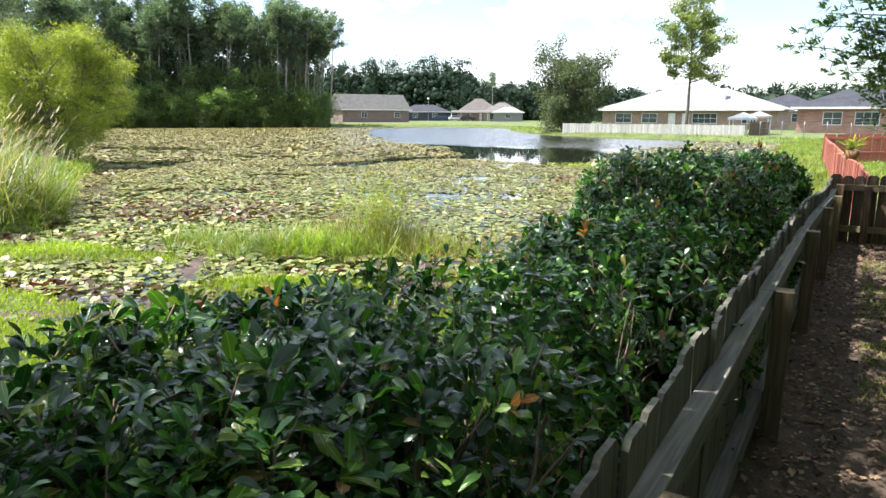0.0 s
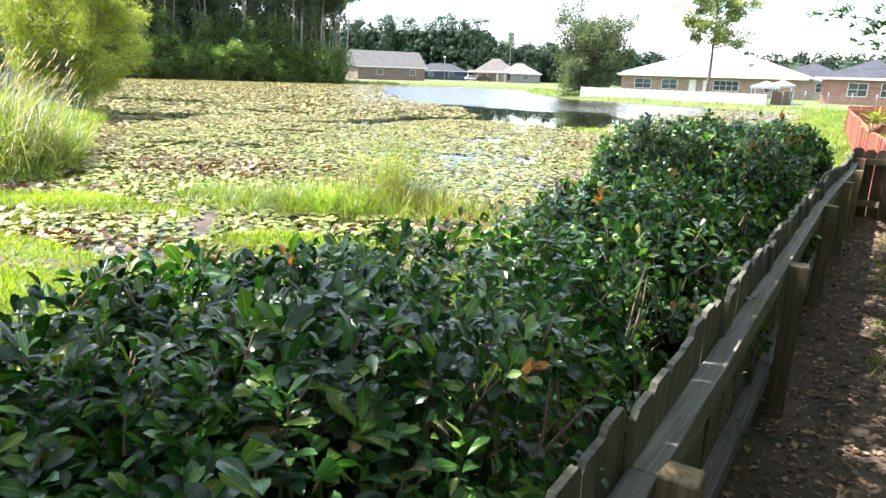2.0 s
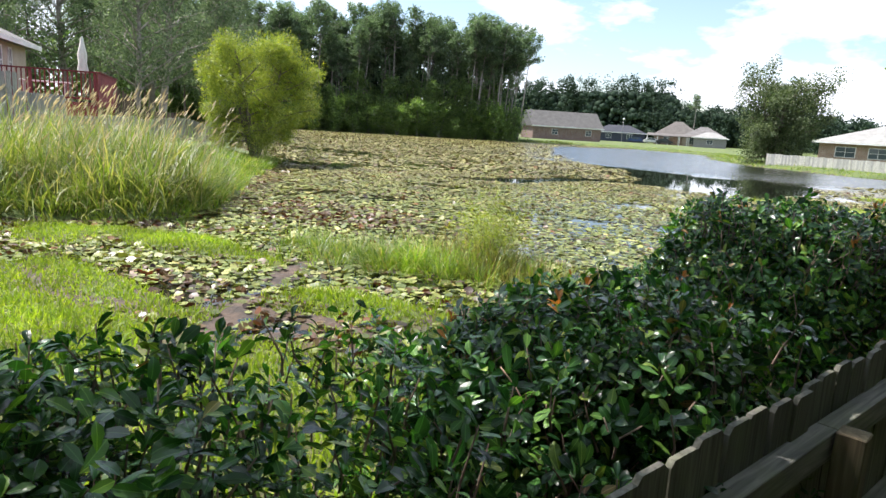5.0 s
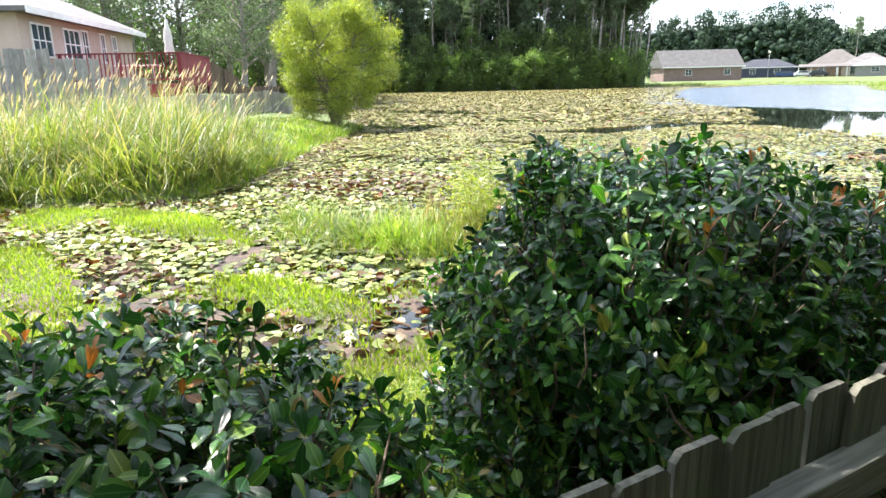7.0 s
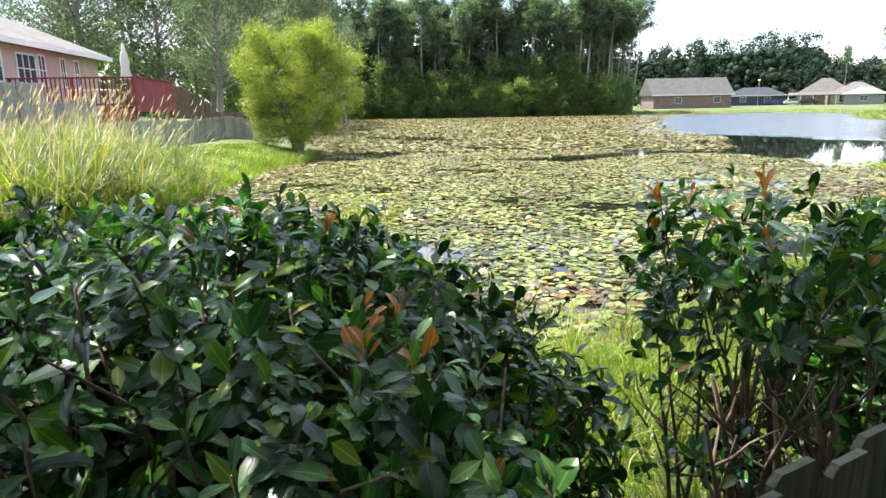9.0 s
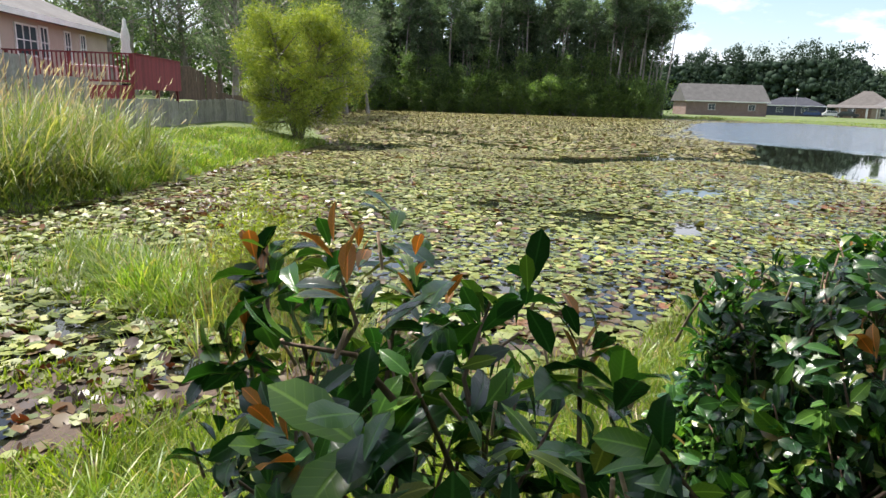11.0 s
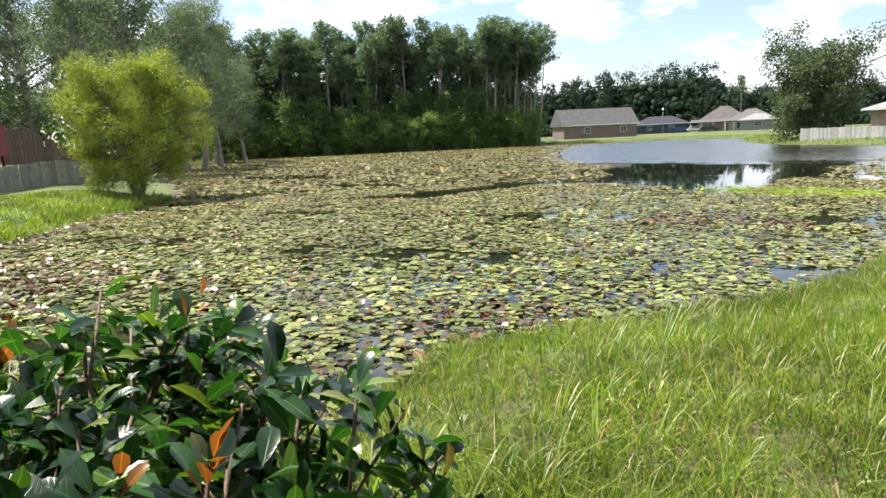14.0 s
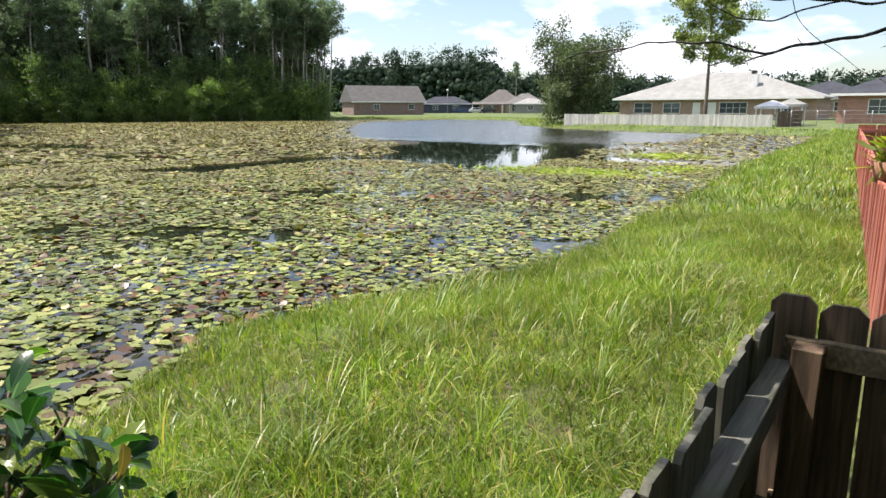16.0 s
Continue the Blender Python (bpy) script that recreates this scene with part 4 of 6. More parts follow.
hard_a = tagged(plant("broadleaf_tree", "dense green broadleaf tree filling the wood's lower edge", "tree", 53, 9.5, 0.04, 3.2, 34, 5, 44, 0.27, 0.85, 0.16, M_BROAD, M_BARK, FLAKE, 0.4, 0.0), group=WOODS)
hard_b = tagged(plant("broadleaf_tree", "spreading grey-green broadleaf tree with pale grey bark", "tree", 54, 14.5, 0.22, 4.8, 42, 7, 60, 0.17, 0.9, 0.26, M_GREYGREEN, M_PALEBARK, FLAKE, 0.55, 0.0), group=WOODS)
hard_c = tagged(plant("broadleaf_tree", "bright green young tree along the wood's lower edge", "tree", 58, 7.5, 0.03, 2.3, 30, 5, 40, 0.25, 0.7, 0.10, M_EDGE, M_PALEBARK, FLAKE, 0.6, 0.0, stems=2), group=WOODS)
r = np.random.default_rng(60)
front = np.array([(-72.2, 81.0), (-78, 74), (-84, 66), (-90, 57), (-96, 48), (-101, 40), (-104, 30)], float)
along = np.r_[0, np.cumsum(np.linalg.norm(np.diff(front, axis=0), axis=1))]


def front_at(s, back):
    p = np.array([np.interp(s, along, front[:, i]) for i in range(2)])
    return p + np.array((-0.82, 0.1 + 0.5 * max(0.0, 1 - s / 12))) * back + r.normal(0, 0.6, 2)


first = {id(o): True for o in (pine_a, pine_b, pine_c, hard_a, hard_b, hard_c)}


def stand(proto, x, y, scale, yaw):
    m = at_tree(proto, x, y, scale, yaw)
    if first.pop(id(proto), None):
        proto.matrix_basis = m
        return proto
    return copy_thing_unscaled(proto, m)


def copy_thing_unscaled(proto, m):
    keep = proto.matrix_basis.copy()
    proto.matrix_basis = Matrix.Identity(4)
    made = copy_thing(proto, m)
    proto.matrix_basis = keep
    return made


for k in range(165):
    s = along[-1] * (k + r.uniform(0, 0.9)) / 165
    p = front_at(s, r.uniform(1.5, 14.0))
    stand((pine_a, pine_b, pine_c)[int(r.integers(0, 3))], p[0], p[1], r.uniform(1.04, 1.22) if r.random() < 0.4 else r.uniform(0.76, 1.04), r.uniform(0, 360))
for k in range(14):
    p = front_at(r.uniform(0, 9), r.uniform(0.5, 6.0))
    stand((pine_a, pine_c)[k % 2], p[0], p[1], r.uniform(0.9, 1.1), r.uniform(0, 360))
for k in range(34):
    s = along[-1] * (k + r.uniform(0, 0.9)) / 34
    p = front_at(s, r.uniform(-0.5, 5.0))
    stand(hard_a, p[0], p[1], r.uniform(0.45, 0.95), r.uniform(0, 360))
for k in range(30):
    s = along[-1] * (k + r.uniform(0, 0.9)) / 30
    p = front_at(s, r.uniform(-2.0, 1.5))
    stand(hard_c, p[0], p[1], r.uniform(0.4, 1.0), r.uniform(0, 360))
for k, (x, y, s) in enumerate([(-47, 15.0, 0.85), (-51.8, 18.4, 1.1), (-62, 27, 1.0), (-70, 31, 1.05), (-80, 35, 1.0), (-90, 37, 1.0), (-52, 8, 1.1), (-60, 14, 1.05),
                               (-58, 0, 1.15), (-50, -8, 1.1), (-66, 6, 1.1), (-74, 20, 1.15), (-60, -14, 1.1), (-46, -16, 1.0), (-84, 26, 1.1), (-70, -6, 1.2), (-78, 8, 1.2), (-88, 14, 1.2), (-95, 24, 1.2), (-72, -20, 1.2), (-66, 22, 1.1), (-57, 24, 0.9), (-76, 36, 0.8)]):
    stand(hard_b if k % 5 != 4 else hard_a, x, y, s * (1.0 if k % 5 != 4 else 1.2), r.uniform(0, 360))
for k in range(10):
    stand((pine_a, pine_b)[k % 2], -60 - 3.6 * k + r.normal(0, 1), 10 + 2.6 * k + r.normal(0, 2), r.uniform(0.85, 1.0), r.uniform(0, 360))

# the depth of the wood, behind its first trees
n = 760
s = r.uniform(0, along[-1], n)
c = np.array([front_at(v, 3 + 9 * r.random()) for v in s])
c = np.c_[c, 3 + 9.5 * r.random(n)]
at = np.repeat(c, 34, axis=0) + r.normal(0, 0.75, (n * 34, 3)) * (1, 1, 0.8)
V, T = strewn(SPRAY, at, turns(unit(r.normal(0, 1, at.shape)), unit(r.normal(0, 1, at.shape) + (0, 0, 0.6))), r.uniform(0.25, 0.5, len(at)))
tagged(new("wood_interior", tri_mesh("wood_interior", V, T, M_PINE)), "shaded thicket inside the wood across the pond", "woods", kind="stuff")

n = 900
c = np.array([front_at(v, 11 + 9 * r.random()) for v in r.uniform(0, along[-1], n)])
c = np.c_[c, 10.5 * r.random(n)]
at = np.repeat(c, 20, axis=0) + r.normal(0, 1.0, (n * 20, 3))
V, T = strewn(FLAKE, at, turns(unit(r.normal(0, 1, at.shape)), unit(r.normal(0, 1, at.shape) + (0, 0, 0.6))), r.uniform(0.9, 1.7, len(at)))
tagged(new("wood_depth", tri_mesh("wood_depth", V, T, M_FARWOOD)), "dark close-grown depth of the wood", "woods", kind="stuff")

n = 620
c = np.array([front_at(v, r.uniform(-1.6, 3.5)) for v in r.uniform(0, along[-1], n)])
c = np.c_[c, 5.0 * r.random(n) ** 1.2]
at = np.repeat(c, 30, axis=0) + r.normal(0, 0.7, (n * 30, 3))
V, T = strewn(SPRAY, at, turns(unit(r.normal(0, 1, at.shape)), unit(r.normal(0, 1, at.shape) + (0, 0, 0.6))), r.uniform(0.22, 0.42, len(at)))
tagged(new("wood_understory", tri_mesh("wood_understory", V, T, M_EDGE)), "tangled green saplings along the wood's edge", "woods", kind="stuff")

n = 520
k = r.random(n)
c = np.c_[-66 - 34 * k + r.normal(0, 2.5, n), -16 + 44 * k + r.normal(0, 3, n), 9.0 * r.random(n)]
at = np.repeat(c, 22, axis=0) + r.normal(0, 1.0, (n * 22, 3))
V, T = strewn(SPRAY, at, turns(unit(r.normal(0, 1, at.shape)), unit(r.normal(0, 1, at.shape) + (0, 0, 0.6))), r.uniform(0.5, 1.1, len(at)))
tagged(new("garden_thicket", tri_mesh("garden_thicket", V, T, M_BROAD)), "shaded thicket behind the gardens", "woods", kind="stuff")

def lump(seed):
    """A rough twenty-sided lump of foliage, for woods far off."""
    q = np.random.default_rng(seed)
    bm = bmesh.new()
    bmesh.ops.create_icosphere(bm, subdivisions=1, radius=1.0)
    V = np.array([v.co[:] for v in bm.verts]) * q.uniform(0.6, 1.25, (len(bm.verts), 1))
    T = np.array([[v.index for v in f.verts] for f in bm.faces])
    bm.free()
    return V, T


# the dark wood far behind the houses
r = np.random.default_rng(61)
tx = np.r_[np.arange(-215, -60, 1.1), np.arange(-60, 62, 1.6)]
tx = tx + r.normal(0, 0.8, len(tx))
tops = np.interp(tx, (-215, -128, -121, -75, -50, 60), (22.0, 22.5, 14.0, 10.5, 8.5, 8.0)) * r.uniform(0.84, 1.06, len(tx))
which = r.integers(0, len(tx), 4200)
rel = r.random(len(which)) ** 0.6
wide = 0.5 + 1.7 * (1 - rel) ** 0.7
ty = np.where(tx < -62, r.uniform(205, 224, len(tx)), r.uniform(172, 188, len(tx)))
c = np.c_[tx[which] + r.normal(0, 1, len(which)) * wide, ty[which] + r.normal(0, 1, len(which)) * wide, tops[which] * rel]
fx = np.r_[r.uniform(-215, -60, 3600), r.uniform(-60, 62, 1200)]
fill = np.c_[fx, np.where(fx < -62, r.uniform(208, 222, len(fx)), r.uniform(174, 186, len(fx))), 0.76 * np.interp(fx, (-215, -128, -121, -75, -50, 60), (22.0, 22.5, 14.0, 10.5, 8.5, 8.0)) * r.random(len(fx)) ** 0.8]
pieces = []
for k in range(4):
    q = fill[k::4]
    yaw = r.uniform(0, 6.28, len(q))
    pieces.append(strewn(lump(k), q, turns(np.c_[np.cos(yaw), np.sin(yaw), r.normal(0, 0.3, len(q))], np.tile((0, 0, 1.0), (len(q), 1))), r.uniform(0.8, 2.0, len(q))[:, None] * (1, 1, 0.9)))
at = np.repeat(c, 18, axis=0) + r.normal(0, 0.65, (len(c) * 18, 3))
pieces.append(strewn(FLAKE, at, turns(unit(r.normal(0, 1, at.shape)), unit(r.normal(0, 1, at.shape) + (0, 0, 0.6))), r.uniform(0.5, 0.95, len(at))))
V, T = joined(pieces)
tagged(new("backdrop_woods", tri_mesh("backdrop_woods", V, T, M_FARWOOD)), "dark distant wood behind the far houses", "woods", kind="stuff")

# the single trees
stand(pine_c, -100.6, 186.6, 0.9, 40)
pine = plant("pine_tree", "lone tall pine with a bare trunk behind the pale fence", "tree", 71, 11.5, 0.44, 3.3, 34, 6, 96, 0.21, 0.70, 0.15, M_LONEPINE, M_BARK, SPRAY, 0.22, 0.03, crown_power=0.75, split=True, flat_top=0.55)
pine.matrix_basis = pose(-14.0, 64.8, 0)
oak = plant("oak_tree", "broad grey-green oak with low branches on the far lawn", "tree", 73, 9.4, 0.10, 2.9, 72, 6, 105, 0.18, 0.74, 0.22, M_OAK, M_BARK, SPRAY, 0.12, -0.01, stems=4, split=True, crown_power=0.6)
oak.matrix_basis = pose(-26.9, 68.0, 0) @ Matrix.Diagonal((1.2, 1.2, 1.2, 1))
willow = plant("willow_tree", "bright yellow-green bushy willow growing at the pond's edge", "tree", 75, 5.9, 0.18, 2.4, 70, 7, 140, 0.14, 0.40, 0.11, M_WILLOW, M_BARK, LANCE, 0.2, 0.03, stems=5, split=True, crown_power=1.6)
willow.matrix_basis = pose(-25.6, 13.5, float(height([(-25.6, 13.5)])[0]))

# ---------------------------------------------------------------- the clipped hedge, shrub by shrub
LEAF_PLAIN = (np.array([(0, 0, 0), (-0.22, 0.45, 0.06), (0.22, 0.45, 0.06), (-0.15, 0.8, 0.0), (0.15, 0.8, 0.0), (0, 1, -0.1)]), np.array([(0, 2, 1), (1, 2, 4), (1, 4, 3), (3, 4, 5)]))


def whorls(tips, heads, per, lo, hi, r, open_angle=(1.15, 1.85)):
    """Leaves set round the ends of shoots."""
    n = len(tips)
    a = unit(np.cross(heads, unit(r.normal(0, 1, (n, 3)))))
    b = np.cross(heads, a)
    at, way, up, size = [], [], [], []
    for k in range(per):
        t = k * 2.4 + r.uniform(0, 6.28, n)
        side = np.cos(t)[:, None] * a + np.sin(t)[:, None] * b
        o = r.uniform(*open_angle, n)[:, None] * (0.6 + 0.55 * k / per)
        w = np.cos(o) * heads + np.sin(o) * side
        at.append(tips - heads * (0.075 * k / per) + side * 0.003)
        way.append(w)
        up.append(np.sin(o) * heads - np.cos(o) * side + r.normal(0, 0.12, (n, 3)))
        size.append(r.uniform(lo, hi, n) * (0.65 + 0.45 * k / per))
    at, way, up, size = (np.concatenate(v) for v in (at, way, up, size))
    return at, turns(way, up), np.c_[size * r.uniform(0.85, 1.2, len(size)), size, size * r.uniform(0.3, 1.6, len(size))]


leaf_single = tri_mesh("leaf", *LEAF, M_YOUNG, uv=LEAF[0][:, :2])


def shrub(label, cx, cy, rx, ry, low, top, shoots, seed, young=30, stems=14, bare=0.35, power=3.0, thin=0.45, stubs=22, lean=0.0, low_leaf=0.4, leaf=1.0, inner=0.34):
    r = np.random.default_rng(seed)
    root = tagged(new("hedge_shrub"), label, "hedge shrub", "shrubs of the hedge")
    ground = float(height([(cx, cy)])[0])
    root.matrix_basis = pose(cx, cy, ground, lean)
    mid_z, rz = low + 0.35 * (top - low), 0.65 * (top - low)

    def shell(k):
        v = unit(r.normal(0, 1, (k, 3)) * (1, 1, 0.8) + (0, 0, 0.15))
        v[:, 2] = np.maximum(v[:, 2], -0.75)
        s = (np.abs(v[:, 0] / rx) ** power + np.abs(v[:, 1] / ry) ** power + np.abs(v[:, 2] / rz) ** power) ** (-1 / power)
        p = v * s[:, None]
        bump = 1 + 0.06 * np.sin(p[:, 0] * 9 + seed) * np.sin(p[:, 1] * 7 + 1) + 0.05 * np.sin(p[:, 2] * 11 + p[:, 1] * 5 + seed)
        out = unit(v / np.array((rx, ry, rz)) ** 2 * np.abs(v) ** 0.5)
        return p, bump, out

    p, bump, out = shell(shoots)
    depth = 1.02 - 0.36 * r.random(shoots) ** 1.8
    depth = np.where(r.random(shoots) < inner, r.uniform(0.3, 0.85, shoots), depth)
    tips = p * (bump * depth)[:, None] + (0, 0, mid_z)
    keep = (tips[:, 2] > low) & ((tips[:, 2] > low + bare * (top - low)) | (r.random(shoots) < low_leaf))
    hole = np.sin(tips[:, 0] * 13 + seed) * np.sin(tips[:, 1] * 11 + 2 * seed) * np.sin(tips[:, 2] * 12 + 1) + 0.35 * np.sin(tips[:, 1] * 29 + tips[:, 0] * 23)
    keep &= (hole < 0.5) | (r.random(shoots) < 0.4)
    fence_side = (tips[:, 0] > 0.45 * rx) & (tips[:, 2] < top * 0.93)
    keep &= ~fence_side | (r.random(shoots) < thin)
    tips, out, depth = tips[keep], out[keep], depth[keep]
    heads = unit(out * 0.9 + (0, 0, 0.45) + r.normal(0, 0.5, tips.shape))
    spikes = r.random(len(tips)) < 0.02
    tips = tips + heads * np.where(spikes, r.uniform(0.03, 0.08, len(tips)), 0)[:, None]
    outer = depth > 0.84
    V, T = joined([strewn(LEAF, *whorls(tips[outer], heads[outer], 6, 0.052 * leaf, 0.098 * leaf, r)), strewn(LEAF_PLAIN, *whorls(tips[~outer], heads[~outer], 6, 0.052 * leaf, 0.098 * leaf, r))])
    uv = np.concatenate([np.tile(LEAF[0][:, :2], (6 * int(outer.sum()), 1)), np.tile(LEAF_PLAIN[0][:, :2], (6 * int((~outer).sum()), 1))])
    tagged(child("foliage", tri_mesh("foliage", V, T, M_HEDGE, uv=uv), root, "glossy dark green leaves"), kind="stuff")
    # twigs under the leaves
    twig = []
    for t, h in zip(tips[::3], heads[::3]):
        q = t - h * r.uniform(0.08, 0.16) - (0, 0, r.uniform(0.04, 0.12))
        twig.append(tube([q, (q + t) / 2 - h * 0.03 + r.normal(0, 0.01, 3), t], [0.0052, 0.0040, 0.0024], 3))
    tagged(child("twig_tangle", tri_mesh("twig_tangle", *joined(twig), M_TWIG), root, "thin brown twigs"), kind="stuff")
    for k in range(stems):
        foot = np.array((r.uniform(-0.5, 0.8) * rx, r.uniform(-0.75, 0.75) * ry, -0.06))
        path = limb_path(foot, (r.normal(0, 0.06), r.normal(0, 0.06), 1), r.uniform(0.6, 0.76) * top, 0.02, r, 6, 0.08)
        tubes = [tube(path, r.uniform(0.008, 0.016) * np.linspace(1.15, 0.35, 7), 6)]
        for j in (2, 3, 3, 4, 4, 5, 5):
            br = limb_path(path[j], (r.normal(0, 0.5), r.normal(0, 0.5), 0.8), r.uniform(0.12, 0.24), 0.0, r, 4, 0.14)
            tubes.append(tube(br, 0.006 * np.linspace(1, 0.3, 5), 4))
        child("stem", tri_mesh("stem", *joined(tubes), M_TWIG), root, "bare brown stem")
    # stubs left by the shears
    for t in tips[(tips[:, 2] > top * 0.78) & (depth > 0.75)][:stubs]:
        a = t - (0, 0, 0.05) + r.normal(0, 0.02, 3)
        d = unit(np.array((r.normal(0, 0.5), r.normal(0, 0.5), 1.0)))
        child("cut_twig", tri_mesh("cut_twig", *tube([a, a + d * 0.02, a + d * r.uniform(0.03, 0.055)], [0.0026, 0.0024, 0.0024], 5), M_STUB), root, "pale clipped twig end")
    # coppery young shoots on the crown
    topmost = np.where((tips[:, 2] > top * 0.86) & (depth > 0.9))[0]
    for k in r.permutation(topmost)[:young]:
        h = unit(heads[k] + (0, 0, 0.8))
        c = (tips[k] + h * r.uniform(0.015, 0.05))[None]
        at, rot, size = whorls(c, h[None], int(r.integers(3, 6)), 0.036, 0.07, r, (0.4, 1.0))
        for a, q, s in zip(at, rot, size):
            m = Matrix.Translation(a) @ Matrix(q.tolist()).to_4x4() @ Matrix.Diagonal((*s, 1))
            child("leaf", leaf_single, root, "coppery orange young leaf", m)
    return root


shrub("clipped evergreen shrub, glossy dark green, beside the fence", -0.72, 0.53, 0.70, 2.01, 0.06, 1.14, 15600, 81, 5, 34, 0.05, 3.6, 0.38, 60, leaf=0.88, inner=0.45)
shrub("clipped evergreen shrub with reddish young tips beside the fence", -0.66, 3.14, 0.66, 0.94, 0.08, 1.09, 7400, 82, 9, 24, 0.12, 2.9, 0.3, 50, leaf=0.9, inner=0.42)
shrub("rounded evergreen shrub, tallest of the hedge", -0.88, 5.29, 0.88, 0.85, 0.06, 1.39, 9000, 83, 8, 12, 0.1, 2.25, 0.75, 30, leaf=0.87)
shrub("upright evergreen shrub with bare lower stems and coppery tips", -0.52, 6.74, 0.46, 0.25, 0.2, 1.40, 2100, 84, 8, 32, 0.62, 3.2, 0.7, 30, 0.0, 0.05)
shrub("clipped evergreen shrub with many coppery young leaves", -0.585, 8.035, 0.48, 0.555, 0.08, 1.262, 8500, 85, 12, 14, 0.05, 3.2, 0.95, 70, -5.0, leaf=0.9, inner=0.42)

# ---------------------------------------------------------------- the near board fence
def fence_top(y):
    return 0.955 - 0.125 * float(smooth01(np.array((y - 6) / 3.2)))


def drift(y):
    return 0.035 * float(smooth01(np.array((y - 6) / 3.2)))


def foot(y):
    return -0.09 * float(smooth01(np.array((y - 7) / 3.5)))


def picket_mesh(name, w, h, t, material, ear=0.03):
    bm = bmesh.new()
    pts = [(-w / 2, 0), (w / 2, 0), (w / 2, h - ear), (w / 2 - ear, h), (-w / 2 + ear, h), (-w / 2, h - ear)]
    a = [bm.verts.new((0, x, z)) for x, z in pts]
    b = [bm.verts.new((-t, x, z)) for x, z in pts]
    bm.faces.new(a)
    bm.faces.new(b[::-1])
    for i in range(6):
        j = (i + 1) % 6
        bm.faces.new((a[j], a[i], b[i], b[j]))
    bmesh.ops.recalc_face_normals(bm, faces=bm.faces)
    me = bpy.data.meshes.new(name)
    bm.to_mesh(me)
    bm.free()
    me.materials.append(material)
    return me


r = np.random.default_rng(91)
fence = tagged(new("board_fence"), "low weathered grey board fence with dog-eared pickets", "fence")
pk = [picket_mesh("picket", 0.138 + 0.002 * (k % 2), 0.93, 0.018, M_FENCE, 0.017 + 0.002 * k) for k in range(4)]
y = -2.6
k = 0
while y < 10.60:
    z = fence_top(y) - 0.93 + r.normal(0, 0.006)
    child("picket", pk[k % 4], fence, m=pose(drift(y) + r.normal(0, 0.0015), y, z, r.normal(0, 0.5), r.normal(0, 0.6), 0))
    y += 0.1425
    k += 1


def bar(name, a, b, w, h, material, parent, label=""):
    """A sawn rail from a to b, w thick and h high."""
    a, b = Vector(a), Vector(b)
    L = (b - a).length
    bm = bmesh.new()
    box_bm(bm, (-w / 2, 0, -h / 2), (w / 2, L, h / 2), 0.003)
    ob = part(name, bm, material, parent, label)
    ob.matrix_basis = Matrix.Translation(a) @ (b - a).to_track_quat("Y", "Z").to_matrix().to_4x4()
    return ob


post_y = [-2.2, -0.95, 1.18, 3.42, 5.44, 7.5, 9.4]
ends = [-2.6] + [p for p in post_y[1:]] + [10.54]
for a, b in zip(ends[:-1], ends[1:]):
    a2, b2 = a + 0.002, b - 0.002
    bar("rail", (0.037 + drift(a), a2, fence_top(a) - 0.2), (0.037 + drift(b), b2, fence_top(b) - 0.2), 0.070, 0.098, M_RAIL, fence, "upper rail")
    bar("rail", (0.037 + drift(a), a2, foot(a) + 0.21), (0.037 + drift(b), b2, foot(b) + 0.21), 0.070, 0.098, M_RAIL, fence, "lower rail")
for p in post_y:
    bm = bmesh.new()
    box_bm(bm, (-0.045, -0.045, -0.2), (0.045, 0.045, 0.0), 0.004)
    ob = part("post", bm, M_POST, fence, "square treated post")
    H = fence_top(p) - 0.135 - foot(p)
    for v in ob.data.vertices:
        if v.co.z > -0.1:
            v.co.z += H
    ob.matrix_basis = pose(0.118 + drift(p), p, foot(p), r.normal(0, 0.8), r.normal(0, 0.8), r.normal(0, 2))

# the cross fence at the corner
cross = tagged(new("cross_fence"), "brown board fence meeting the grey fence at the corner", "fence")
ck = [picket_mesh("picket", 0.138, 0.98, 0.018, M_BROWN, 0.03 + 0.004 * k) for k in range(3)]
for k in range(24):
    child("picket", ck[k % 3], cross, m=pose(0.09 + 0.1455 * k, 10.62 + r.normal(0, 0.003), -0.11 + r.normal(0, 0.012) - 0.004 * (k % 3), r.normal(0, 0.7), r.normal(0, 0.9), -90))
for z in (0.70, 0.12):
    for a in (0.02, 1.83):
        bar("rail", (a + 0.05, 10.598, z), (a + 1.85, 10.598, z + 0.01), 0.036, 0.088, M_BROWNRAIL, cross, "sawn rail")
for x, t in ((0.09, 0.8), (0.44, -1.0), (2.28, 1.0)):
    bm = bmesh.new()
    box_bm(bm, (-0.045, -0.045, -0.3), (0.045, 0.045, 0.78), 0.004)
    part("post", bm, M_BROWN, cross, "leaning square post").matrix_basis = pose(x + 0.05, 10.53, -0.04, 0, t, 0)

# ---------------------------------------------------------------- the neighbour's red fence
red_fence = tagged(new("red_fence"), "red-stained board fence beside the grass strip", "fence")
rk = [picket_mesh("board", 0.145, 1.05, 0.02, M_RED, 0.012 + 0.004 * k) for k in range(3)]
a, b = np.array((0.48, 10.75)), np.array((-0.95, 29.4))
n = int(np.linalg.norm(b - a) / 0.15)
ang = math.degrees(math.atan2(-(b - a)[0], (b - a)[1]))
for k in range(n):
    p = a + (b - a) * k / n
    child("board", rk[k % 3], red_fence, m=pose(p[0], p[1], float(height([p])[0]) - 0.12 + 0.10 * math.sin(k * 0.11) * 0.5, r.normal(0, 0.6), r.normal(0, 0.8), ang))
c2 = np.array((5.6, 31.5))
